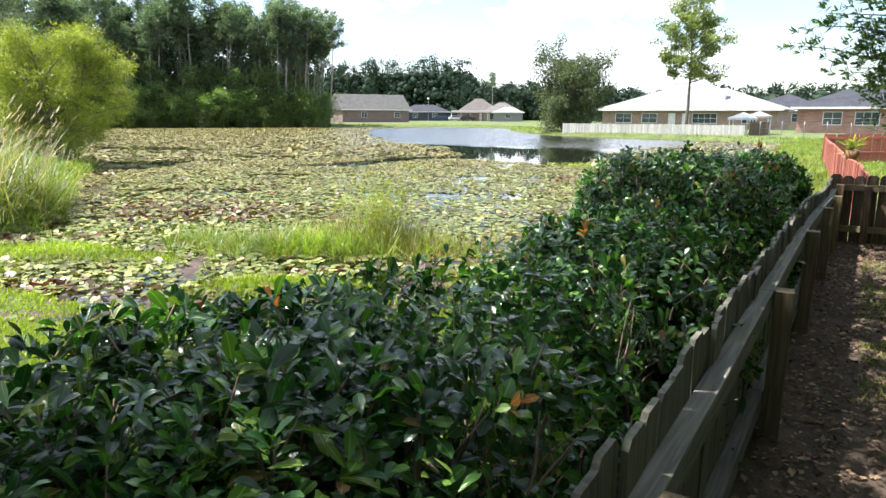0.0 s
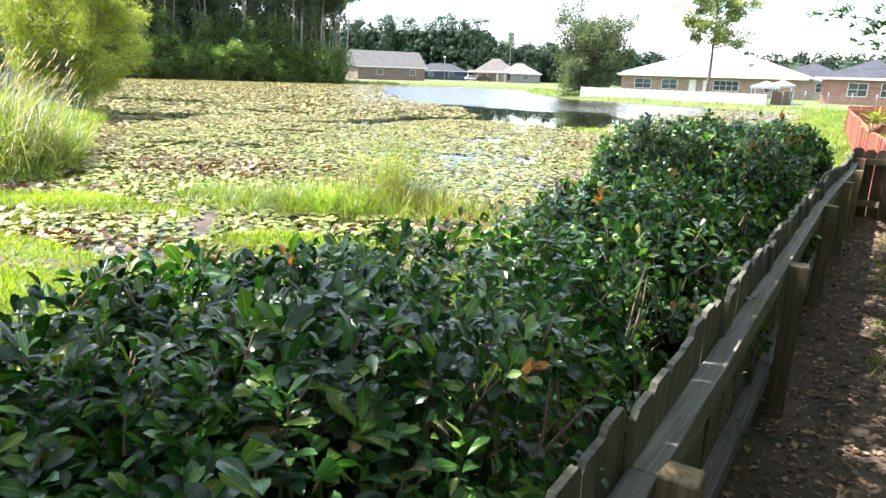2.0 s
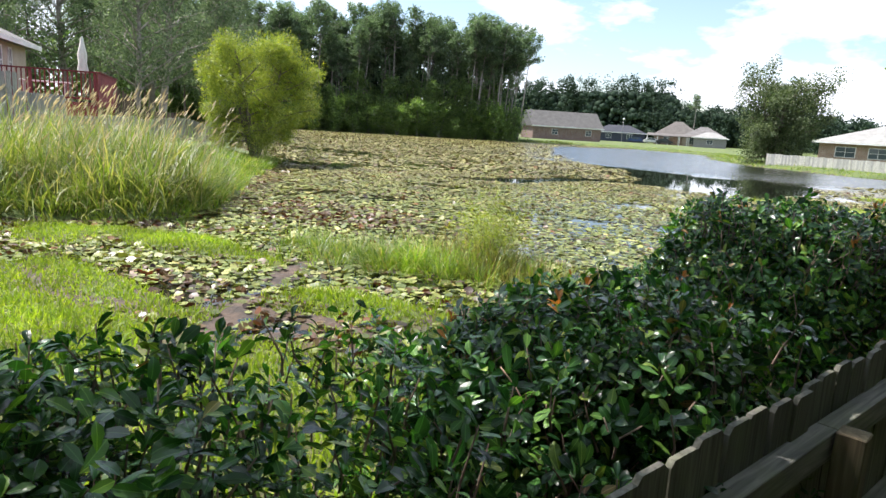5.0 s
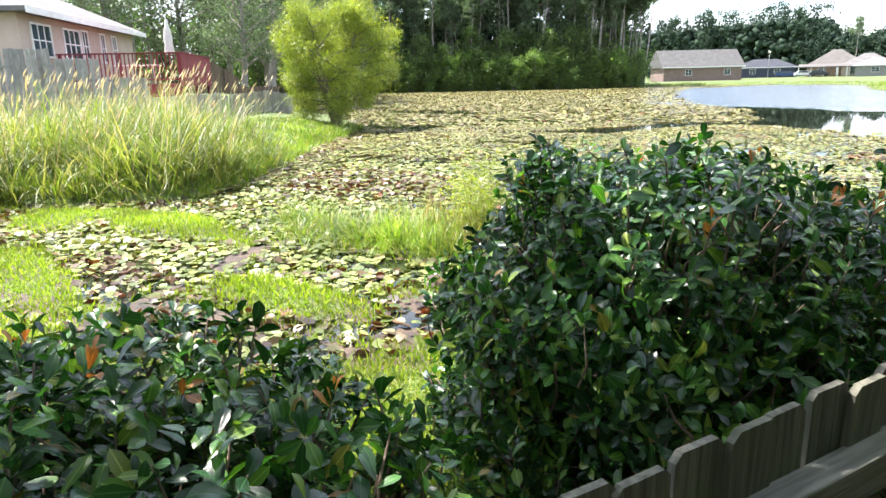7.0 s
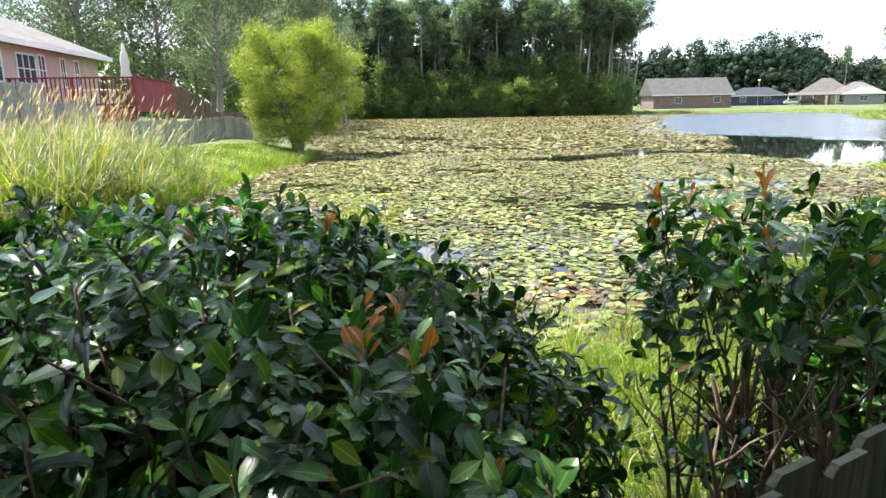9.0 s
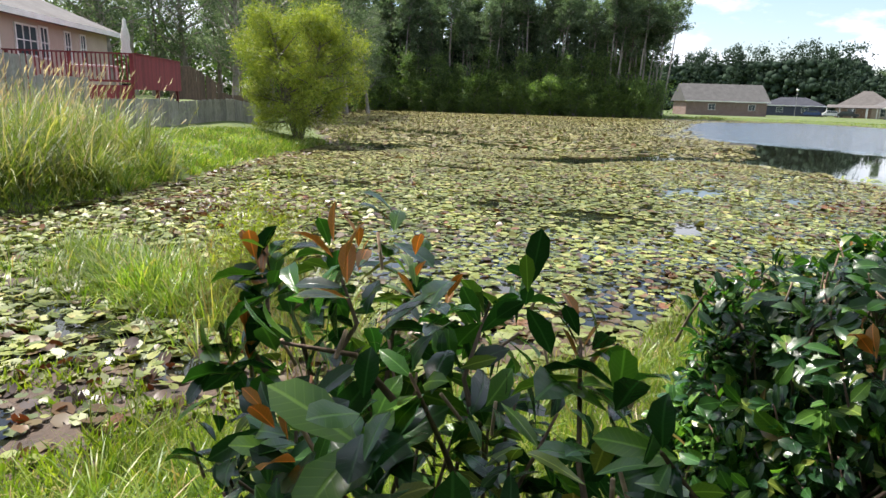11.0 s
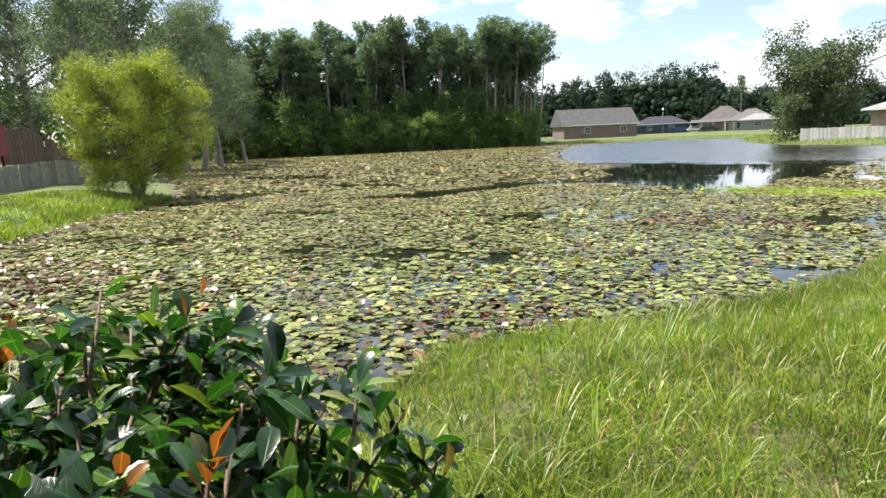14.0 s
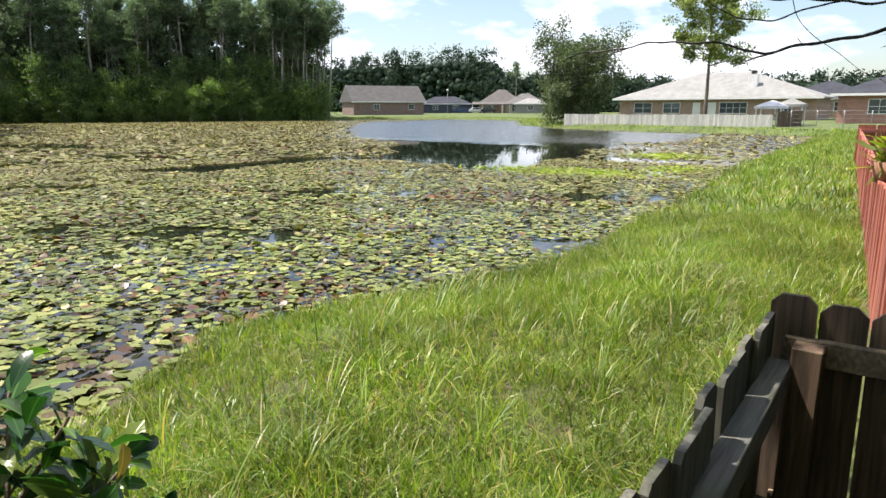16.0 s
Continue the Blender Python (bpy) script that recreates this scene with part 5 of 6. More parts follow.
n = int(np.linalg.norm(c2 - b) / 0.15)
ang2 = math.degrees(math.atan2(-(c2 - b)[0], (c2 - b)[1]))
for k in range(n):
    p = b + (c2 - b) * k / n
    child("board", rk[k % 3], red_fence, m=pose(p[0], p[1], float(height([p])[0]) + 0.02 + 0.16 * k / n, r.normal(0, 0.6), r.normal(0, 0.8), ang2))
for z in (0.25, 0.80):
    bar("rail", (a[0] + 0.03, a[1], z), (b[0] + 0.03, b[1], z), 0.036, 0.088, M_RED, red_fence, "red rail")
    bar("rail", (b[0], b[1] - 0.03, z + 0.05), (c2[0], c2[1] - 0.03, z + 0.2), 0.036, 0.088, M_RED, red_fence, "red rail")

# ---------------------------------------------------------------- the tree that overhangs the corner
def overhang():
    r = np.random.default_rng(95)
    root = tagged(new("overhanging_tree"), "narrow-leaved yard tree with limbs reaching over the fence corner", "tree")
    base = np.array((2.35, 9.75, -0.1))
    trunk = limb_path(base, (-0.08, 0.0, 1), 3.6, 0.05, r, 7, 0.06)
    child("trunk", tri_mesh("trunk", *tube(trunk, np.linspace(0.09, 0.03, 8), 8), M_BARK), root)
    spots = [((0.35, 9.4, 3.0), 2.2), ((-0.25, 9.3, 2.75), 2.0), ((0.65, 9.6, 2.3), 1.6), ((0.1, 9.5, 2.45), 1.8), ((0.75, 9.2, 3.3), 2.4), ((-0.45, 9.6, 2.55), 1.9),
             ((0.85, 9.4, 1.95), 1.4), ((0.95, 9.8, 2.75), 2.2), ((0.15, 9.8, 3.35), 2.6), ((1.2, 9.5, 2.2), 1.5), ((0.5, 9.1, 2.65), 2.0), ((1.1, 9.3, 3.0), 2.4), ((0.8, 10.0, 1.65), 1.3),
             ((0.55, 9.7, 1.85), 1.6), ((0.7, 9.9, 2.1), 1.8), ((0.45, 9.8, 2.2), 1.9), ((1.0, 10.0, 1.9), 1.5), ((0.6, 10.1, 2.5), 2.0), ((0.9, 9.6, 2.45), 2.0), ((0.3, 9.7, 2.65), 2.2),
             ((0.75, 9.7, 2.85), 2.4), ((1.3, 9.9, 2.6), 2.2), ((1.2, 10.1, 1.7), 1.3), ((-0.2, 9.7, 2.95), 2.4), ((0.4, 9.6, 1.95), 1.7), ((0.25, 9.9, 2.1), 1.8), ((0.5, 10.1, 2.25), 1.9), ((0.35, 9.5, 2.35), 2.0), ((0.1, 9.9, 2.3), 2.0), ((0.55, 9.9, 1.8), 1.5), ((0.2, 10.0, 2.7), 2.2), ((0.5, 9.9, 2.9), 2.4), ((1.5, 9.2, 3.5), 2.8), ((2.0, 9.0, 3.9), 3.2), ((2.8, 9.6, 4.0), 3.3), ((2.2, 10.4, 3.8), 3.0), ((1.2, 8.6, 4.1), 3.3)]
    # unseen upper limbs added to shade the fence below
    spots += [((r.uniform(0.8, 2.9), r.uniform(7.6, 10.6), r.uniform(3.3, 4.4)), r.uniform(2.6, 3.3)) for _ in range(44)]
    tips, heads = [], []
    for goal, h0 in spots:
        goal = np.array(goal)
        s = np.array([np.interp(h0, trunk[:, 2], trunk[:, i]) for i in range(3)])
        bend = (s + goal) / 2 + np.array((0, 0, 0.18)) + r.normal(0, 0.06, 3)
        u = np.linspace(0, 1, 9)[:, None]
        path = (1 - u) ** 2 * s + 2 * u * (1 - u) * bend + u ** 2 * goal + r.normal(0, 0.012, (9, 3))
        child("limb", tri_mesh("limb", *tube(path, np.linspace(0.02, 0.004, 9), 5), M_BARK), root)
        for _ in range(46):
            q = path[int(r.integers(4, 9))] + r.normal(0, 0.13, 3)
            tips.append(q)
            heads.append(unit(q - s + r.normal(0, 0.5, 3) + (0, 0, 0.1)))
    V, T = strewn((LANCE[0] * (1.7, 1, 1), LANCE[1]), *whorls(np.array(tips), unit(np.array(heads)), 8, 0.085, 0.15, r, (0.6, 1.4)))
    child("crown", tri_mesh("crown", V, T, M_OVERHANG), root)
    for pts, w in (([(1.9, 9.8, 2.0), (0.9, 9.7, 1.72), (0.29, 9.6, 1.622), (0.21, 9.6, 1.603), (0.15, 9.6, 1.597), (0.09, 9.6, 1.588), (0.02, 9.6, 1.612), (-0.06, 9.6, 1.622), (-0.19, 9.6, 1.612), (-0.30, 9.62, 1.60)], 0.0052),
                   ([(2.1, 9.7, 2.2), (1.0, 9.65, 1.80), (0.42, 9.6, 1.664), (0.29, 9.6, 1.662), (0.2, 9.6, 1.672), (0.13, 9.6, 1.684), (0.0, 9.6, 1.70), (-0.1, 9.6, 1.72)], 0.0048),
                   ([(0.23, 9.6, 1.67), (0.19, 9.6, 1.666), (0.13, 9.6, 1.648), (0.06, 9.6, 1.65), (0.02, 9.6, 1.668), (-0.005, 9.6, 1.69), (-0.01, 9.6, 1.72)], 0.0026),
                   ([(0.145, 9.6, 1.69), (0.15, 9.59, 1.675), (0.16, 9.59, 1.64), (0.2, 9.59, 1.60), (0.28, 9.59, 1.54), (0.36, 9.6, 1.50)], 0.0013),
                   ([(0.07, 9.6, 1.592), (0.055, 9.6, 1.60), (0.045, 9.6, 1.612)], 0.0016),
                   ([(0.115, 9.6, 1.591), (0.085, 9.6, 1.58), (0.07, 9.6, 1.575)], 0.0028),
                   ([(-0.16, 9.6, 1.614), (-0.2, 9.6, 1.600), (-0.23, 9.6, 1.597)], 0.002),
                   ([(0.17, 9.6, 1.60), (0.165, 9.6, 1.606), (0.16, 9.6, 1.612)], 0.0013)):
        P = np.array(pts)
        for _ in range(3):
            P = np.vstack([P[:1], np.stack([0.75 * P[:-1] + 0.25 * P[1:], 0.25 * P[:-1] + 0.75 * P[1:]], axis=1).reshape(-1, 3), P[-1:]])
        u = P[:, 0]
        P = P + np.c_[0.004 * np.sin(u * 31), 0.003 * np.sin(u * 47), 0.0025 * np.sin(u * 43) + 0.0015 * np.sin(u * 91)]
        child("limb", tri_mesh("limb", *tube(P, 0.72 * np.linspace(w, 0.3 * w, len(u)) * (1 + 0.12 * np.sin(np.arange(len(u)) * 2.1)), 6), M_DARKBARK), root, "bare dark twig")
    for p, d in (((0.52, 9.45, 1.60), (-1, 0.1, 0.06)), ((0.50, 9.4, 1.545), (-1, 0.2, -0.03)), ((0.5, 9.35, 1.62), (-0.7, 0.1, 0.3)), ((0.48, 9.4, 1.5), (-0.8, 0.1, 0.3))):
        d = unit(np.array(d))
        m = Matrix.Translation(p) @ Matrix(turns(d[None], np.array([(0, -0.5, 1.0)]))[0].tolist()).to_4x4() @ Matrix.Scale(0.16, 4)
        child("leaf", tri_mesh("leaf", *LANCE, M_OAK), root, "long narrow leaf", m)


overhang()

# ---------------------------------------------------------------- houses
def window(parent, x, z, w, h, y=-0.02, bars=1, label="white-framed window"):
    win = new("window")
    win.parent = parent
    win.matrix_basis = pose(x, y, z)
    tagged(win, label)
    bm = bmesh.new()
    t = 0.07
    box_bm(bm, (-w / 2 - t, -0.04, -t), (w / 2 + t, 0.02, 0))
    box_bm(bm, (-w / 2 - t, -0.04, h), (w / 2 + t, 0.02, h + t))
    box_bm(bm, (-w / 2 - t, -0.04, 0), (-w / 2, 0.02, h))
    box_bm(bm, (w / 2, -0.04, 0), (w / 2 + t, 0.02, h))
    for i in range(bars):
        xx = -w / 2 + w * (i + 1) / (bars + 1)
        box_bm(bm, (xx - 0.02, -0.03, 0), (xx + 0.02, 0.01, h))
    box_bm(bm, (-w / 2, -0.03, h / 2 - 0.02), (w / 2, 0.01, h / 2 + 0.02))
    part("frame", bm, M_TRIM, win)
    box("pane", (-w / 2, -0.005, 0), (w / 2, 0.012, h), M_GLASS, win)
    return win


def house(label, x, y, z, yaw, w, d, wall_h, roof_h, wall_mat, roof_mat, kind, windows=(), over=0.5, ridge=None, doors=()):
    root = tagged(new("house"), label, "house")
    root.matrix_basis = pose(x, y, z, 0, 0, yaw)
    box("wall", (-w / 2, 0, -0.6), (w / 2, d, wall_h), wall_mat, root)
    bm = bmesh.new()
    o = over
    c = [(-w / 2 - o, -o, wall_h), (w / 2 + o, -o, wall_h), (w / 2 + o, d + o, wall_h), (-w / 2 - o, d + o, wall_h)]
    low = [bm.verts.new((px, py, pz + 0.004)) for px, py, pz in c]
    eave = [bm.verts.new((px, py, pz + 0.16)) for px, py, pz in c]
    run = ridge if ridge is not None else (max(0.5, w - d) / 2 if kind == "hip" else w / 2 + o)
    rl, rr = bm.verts.new((-run, d / 2, wall_h + roof_h)), bm.verts.new((run, d / 2, wall_h + roof_h))
    bm.faces.new(low)
    for i in range(4):
        bm.faces.new((low[i], low[(i + 1) % 4], eave[(i + 1) % 4], eave[i]))
    bm.faces.new((eave[0], eave[1], rr, rl))
    bm.faces.new((eave[2], eave[3], rl, rr))
    bm.faces.new((eave[1], eave[2], rr))
    bm.faces.new((eave[3], eave[0], rl))
    bmesh.ops.recalc_face_normals(bm, faces=bm.faces)
    part("roof", bm, roof_mat, root)
    box("fascia", (-w / 2 - o - 0.03, -o - 0.03, wall_h - 0.06), (w / 2 + o + 0.03, -o - 0.004, wall_h + 0.15), M_TRIM, root, "white fascia board")
    for win in windows:
        window(root, *win)
    for dx, dw in doors:
        box("door", (dx - dw / 2, -0.05, 0), (dx + dw / 2, 0.01, 2.05), M_TRIM, root, "pale door")
    return root


white = house("long low brick house with a pale hipped roof", -20.6, 93, 0.0, 0, 22.6, 13, 2.45, 3.35, M_TANBRICK, M_PALEROOF, "hip",
              [(-8.2, 0.8, 2.2, 1.2), (-4.6, 0.8, 2.0, 1.2), (2.6, 0.8, 3.0, 1.2, -0.02, 3), (8.0, 0.8, 1.6, 1.2)], 0.7, 3.0, [(-1.6, 0.9), (0.2, 0.9)])
box("chimney", (3.6, 2.0, 2.7), (4.6, 3.0, 5.3), M_TRIM, white, "white boxed chimney")
box("cap", (3.85, 2.25, 5.304), (4.35, 2.75, 5.75), M_TYRE, white, "dark chimney pipe")
house("brick house with a dark hipped roof beyond the wire fence", 1.8, 78.5, 0.0, 0, 15.6, 10, 2.5, 2.4, M_REDBRICK, M_DARKROOF, "hip", [(-4.6, 0.9, 1.6, 1.2), (-1.6, 0.9, 2.0, 1.2, -0.02, 2)], 0.6)
house("dark-roofed house standing between its neighbours", -10.6, 112, 0.0, 0, 11, 10, 2.5, 2.5, M_TANBRICK, M_DARKROOF, "hip", [(-3, 0.9, 1.6, 1.2), (2, 0.9, 1.6, 1.2)])
house("brick house with a long grey gable roof across the water", -96.4, 123.2, 0.3, 60, 16.5, 9, 2.5, 3.7, M_DUSKBRICK, M_BROWNROOF, "gable", [(5.2, 0.9, 1.3, 1.1), (-3.0, 0.9, 1.3, 1.1)])
house("small blue-grey house with a dark roof by the wood", -115, 171, 0.2, 36, 15, 9, 2.4, 2.3, M_NAVY, M_DARKROOF, "hip", [(-3, 0.8, 1.4, 1.2), (3, 0.8, 1.4, 1.2)])
house("house with a grey-brown hipped roof on the far street", -100, 178, 0.2, 30, 13, 11, 2.4, 4.2, M_TANBRICK, M_TANROOF, "hip", [(-3, 0.8, 1.6, 1.2), (3, 0.8, 1.6, 1.2)])
house("house with a grey hipped roof and a pillared porch", -91, 176, 0.2, 29, 11, 9, 2.4, 2.9, M_TAN, M_GREYROOF, "hip", [(-3, 0.4, 1.4, 1.7), (0, 0.4, 1.4, 1.7), (3, 0.4, 1.4, 1.7)])
house("low outbuilding with a white roof", -84, 166, 0.2, 28, 8, 6, 2.2, 1.6, M_GREY, M_PALEROOF, "hip", [(0, 0.8, 1.4, 1.0)])

def porch(label, x, y, yaw, w, d):
    """A low roof on white posts."""
    root = tagged(new("porch"), label, "porch")
    root.matrix_basis = pose(x, y, 0.2, 0, 0, yaw)
    for k in range(5):
        px = -w / 2 + 0.15 + (w - 0.3) * k / 4
        box("post", (px - 0.11, 0.1, -0.3), (px + 0.11, 0.32, 2.15), M_TRIM, root, "white post")
    prism("roof", [(0, 2.15), (d, 2.15), (d, 3.0), (0, 2.3)], w, M_TANROOF, root, m=Matrix.Translation((w / 2, 0, 0)) @ Matrix.Rotation(radians(90), 4, "Z"))


porch("tan-roofed porch on white posts before the far house", -99.0, 171.2, 30, 11.5, 4.0)
porch("shallow porch on white posts before the grey-roofed house", -90.0, 169.4, 29, 8.0, 4.0)

lamp = tagged(new("street_lamp"), "slim pale street lamp by the dark-roofed house", "street lamp")
lamp.matrix_basis = pose(-106.5, 160.0, 0.1)
child("pole", tri_mesh("pole", *tube([(0, 0, -0.2), (0, 0, 3), (0, 0, 6.0)], [0.09, 0.07, 0.05], 6), M_WIRE), lamp)
bm = bmesh.new()
bmesh.ops.create_uvsphere(bm, u_segments=10, v_segments=6, radius=0.32)
bmesh.ops.translate(bm, verts=bm.verts, vec=(0, 0, 6.2))
part("globe", bm, M_TRIM, lamp, "white globe", True)

# the neighbour's house and deck on the left bank
house("tan stucco house with a grey hipped roof above the deck", -32.1, 5.05, 1.75, 157.6, 12.0, 11, 2.4, 3.0, M_TAN, M_GREYROOF, "hip",
           [(-1.7, 1.05, 1.5, 1.05, -0.02, 2), (-0.35, 1.0, 0.55, 1.15), (1.7, 1.0, 0.45, 1.15), (3.2, 1.0, 0.45, 1.15), (-4.4, 1.05, 1.5, 1.05, -0.02, 2)], 0.55)

deck = tagged(new("deck"), "raised dark red timber deck with a railing and a boarded end", "deck")
deck.matrix_basis = pose(-27.0, 7.85, 0, 0, 0, 69.4)
# local x runs along the front towards the corner at 0, y runs back to the house
for k in range(7):
    box("floor_board", (-4.4, 0.02 + 0.9 * k, 1.68), (-0.02, 0.90 + 0.9 * k, 1.74), M_DECK, deck)
box("beam", (-4.4, 0.0, 1.45), (-0.02, 0.06, 1.675), M_DECK, deck)
for x in (-4.3, -2.2, -0.1):
    for yy in (0.1, 3.2, 6.2):
        box("post", (x - 0.06, yy - 0.06, -0.2), (x + 0.06, yy + 0.06, 1.675), M_DECK, deck)
for x in (-4.3, -2.2, -0.08):
    box("rail_post", (x - 0.05, 0.06, 1.745), (x + 0.05, 0.16, 2.84), M_DECK, deck)
box("rail", (-4.4, 0.02, 2.84), (0.0, 0.2, 2.89), M_DECK, deck, "flat top rail")
box("rail", (-4.4, 0.09, 1.85), (0.0, 0.13, 1.93), M_DECK, deck, "lower rail")
bal = bmesh.new()
box_bm(bal, (-0.02, -0.02, 0), (0.02, 0.02, 0.905))
first_b = part("baluster", bal, M_DECK, deck)
first_b.matrix_basis = pose(-0.25, 0.11, 1.932)
for k in range(1, 28):
    child("baluster", first_b.data, deck, m=pose(-0.25 - 0.148 * k, 0.11, 1.932))
for k in range(7):
    box("skirt_board", (-4.4 + 0.625 * k, -0.03, 0.75), (-4.4 + 0.625 * k + 0.6, -0.004, 1.66), M_DECK, deck)
for k in range(43):
    box("panel_board", (0.0, 0.0 + 0.15 * k, 1.60), (0.03, 0.146 + 0.15 * k, 2.86), M_DECK, deck)
box("rail", (-0.03, 0.2, 2.865), (0.07, 6.45, 2.905), M_DECK, deck, "flat top rail")

umb = tagged(new("patio_umbrella"), "closed cream canvas umbrella standing on the deck", "umbrella")
umb.matrix_basis = pose(-28.6, 7.75, 1.74)
prof = [(0.02, 0.0), (0.02, 1.1), (0.15, 1.12), (0.17, 1.25), (0.13, 1.5), (0.15, 1.8), (0.10, 2.1), (0.07, 2.2), (0.05, 2.42), (0.0, 2.5)]
bm = bmesh.new()
rings = []
for rr_, zz in prof:
    rings.append([bm.verts.new((rr_ * (1 + 0.18 * (j % 2)) * math.cos(j * math.pi / 8), rr_ * (1 + 0.18 * (j % 2)) * math.sin(j * math.pi / 8), zz)) for j in range(16)])
for a_, b_ in zip(rings[2:-1], rings[3:]):
    for j in range(16):
        bm.faces.new((a_[j], a_[(j + 1) % 16], b_[(j + 1) % 16], b_[j]))
part("canopy", bm, M_CLOTH, umb, "folded canvas", True)
child("pole", tri_mesh("pole", *tube([(0, 0, 0.0), (0, 0, 1.2), (0, 0, 2.45)], [0.02, 0.02, 0.02], 8), M_WIRE), umb)
box("base", (-0.25, -0.25, 0), (0.25, 0.25, 0.08), M_TYRE, umb)

table = tagged(new("patio_table"), "pale patio table on the deck", "table")
table.matrix_basis = pose(-29.4, 6.6, 1.74, 0, 0, 69.4)
box("tabletop", (-0.8, -0.5, 0.70), (0.8, 0.5, 0.74), M_TRIM, table, bevel=0.01)
for x in (-0.7, 0.7):
    for yy in (-0.4, 0.4):
        box("leg", (x - 0.03, yy - 0.03, 0), (x + 0.03, yy + 0.03, 0.70), M_TRIM, table)


def board_run(name, label, pts, h, material, w=0.14, gap=0.006, ear=0.0, tops=None, sag=0.0):
    """A plain board fence along pts."""
    root = tagged(new(name), label, "fence")
    rr = np.random.default_rng(len(pts) * 7 + int(h * 10))
    mesh = {}
    for i, (p, q) in enumerate(zip(pts[:-1], pts[1:])):
        p, q = np.array(p, float), np.array(q, float)
        L = np.linalg.norm(q - p)
        n = int(L / (w + gap))
        yaw = math.degrees(math.atan2(-(q - p)[0], (q - p)[1]))
        hh = tops[i] if tops else h
        me = mesh.setdefault(hh, picket_mesh("board", w, hh + 0.15, 0.02, material, 0.02))
        for k in range(n):
            c = p + (q - p) * (k + 0.5) / n
            child("board", me, root, m=pose(c[0], c[1], float(height([c])[0]) - 0.13 + rr.normal(0, 0.012), rr.normal(0, 0.6), rr.normal(0, 0.8), yaw))
        zp, zq = float(height([p])[0]), float(height([q])[0])
        off = np.array(((q - p)[1], -(q - p)[0])) / L * -0.045
        for f in (0.2, 0.8):
            bar("rail", (*(p + off), zp + f * hh), (*(q + off), zq + f * hh), 0.036, 0.088, material, root)
    return root


board_run("grey_fence", "old grey board fence along the bank, stepping down towards the pond", [(-22.8, -6.0), (-23.6, 1.5), (-24.0, 3.6), (-24.5, 4.9), (-25.2, 6.4), (-26.9, 9.2), (-29.4, 12.9)], 0.9, M_GREY, tops=[2.65, 2.6, 2.3, 1.7, 1.0, 0.85])
board_run("back_fence", "brown board fence behind the deck", [(-38.5, 10.2), (-40.5, 13.2), (-42.5, 16.2)], 1.7, M_BROWN, 0.19, tops=[1.75, 1.4])

# the far side: pale fence, canopies, wire fence, cars
pale = tagged(new("pale_fence"), "bleached board fence along the far lawn", "fence")
x = -25.6
k = 0
pale_boards = [picket_mesh("board", 0.142, 1.0 + 0.015 * q, 0.02, M_PALE, 0.004) for q in range(4)]
r = np.random.default_rng(97)
while x < -9.0:
    for j in range(16):
        child("board", pale_boards[int(r.integers(0, 4))], pale, m=pose(x + 0.15 * j + 0.071, 63.2 - 0.02 * k, -0.1, r.normal(0, 0.5), r.normal(0, 0.5), 90))
    box("rail", (x, 63.226 - 0.02 * k, 0.2), (x + 2.4, 63.264 - 0.02 * k, 0.29), M_PALE, pale)
    box("post", (x - 0.05, 63.27 - 0.02 * k, -0.1), (x + 0.05, 63.37 - 0.02 * k, 0.95), M_PALE, pale)
    x += 2.42
    k += 1


def canopy(label, x, y, w, low, top, mat):
    root = tagged(new("canopy"), label, "canopy")
    root.matrix_basis = pose(x, y, 0)
    for sx in (-1, 1):
        for sy in (-1, 1):
            box("post", (sx * w / 2 - 0.05, sy * w / 2 - 0.05, -0.1), (sx * w / 2 + 0.05, sy * w / 2 + 0.05, low), M_TRIM, root)
    bm = bmesh.new()
    o = w / 2 + 0.15
    e = [bm.verts.new(v) for v in ((-o, -o, low), (o, -o, low), (o, o, low), (-o, o, low))]
    f = [bm.verts.new((v.co.x, v.co.y, low + 0.2)) for v in e]
    t = bm.verts.new((0, 0, top))
    bm.faces.new(e[::-1])
    for i in range(4):
        bm.faces.new((e[i], e[(i + 1) % 4], f[(i + 1) % 4], f[i]))
        bm.faces.new((f[i], f[(i + 1) % 4], t))
    part("roof", bm, mat, root)


canopy("white pyramid-roofed canopy behind the pale fence", -9.7, 68.5, 2.0, 1.35, 2.05, M_TRIM)
canopy("small shed-like canopy with a grey roof", -8.5, 70, 1.8, 1.5, 2.2, M_PALEROOF)
board_run("dark_fence", "short dark board fence beside the white canopy", [(-8.35, 63.2), (-7.2, 66.5)], 1.15, M_BROWN)

wire = tagged(new("wire_fence"), "dark chain-link fence on the far lawn", "fence")
for k in range(9):
    x0 = -7.6 + 1.7 * k
    child("post", tri_mesh("post", *tube([(x0, 64, -0.1), (x0, 64, 0.6), (x0, 64, 1.25)], [0.03] * 3, 6), M_WIRE), wire)
for z in (0.05, 0.35, 0.65, 0.95, 1.22):
    child("wire", tri_mesh("wire", *tube([(-7.6, 64, z), (-1, 64, z), (6.0, 64, z)], [0.008] * 3, 4), M_WIRE), wire)


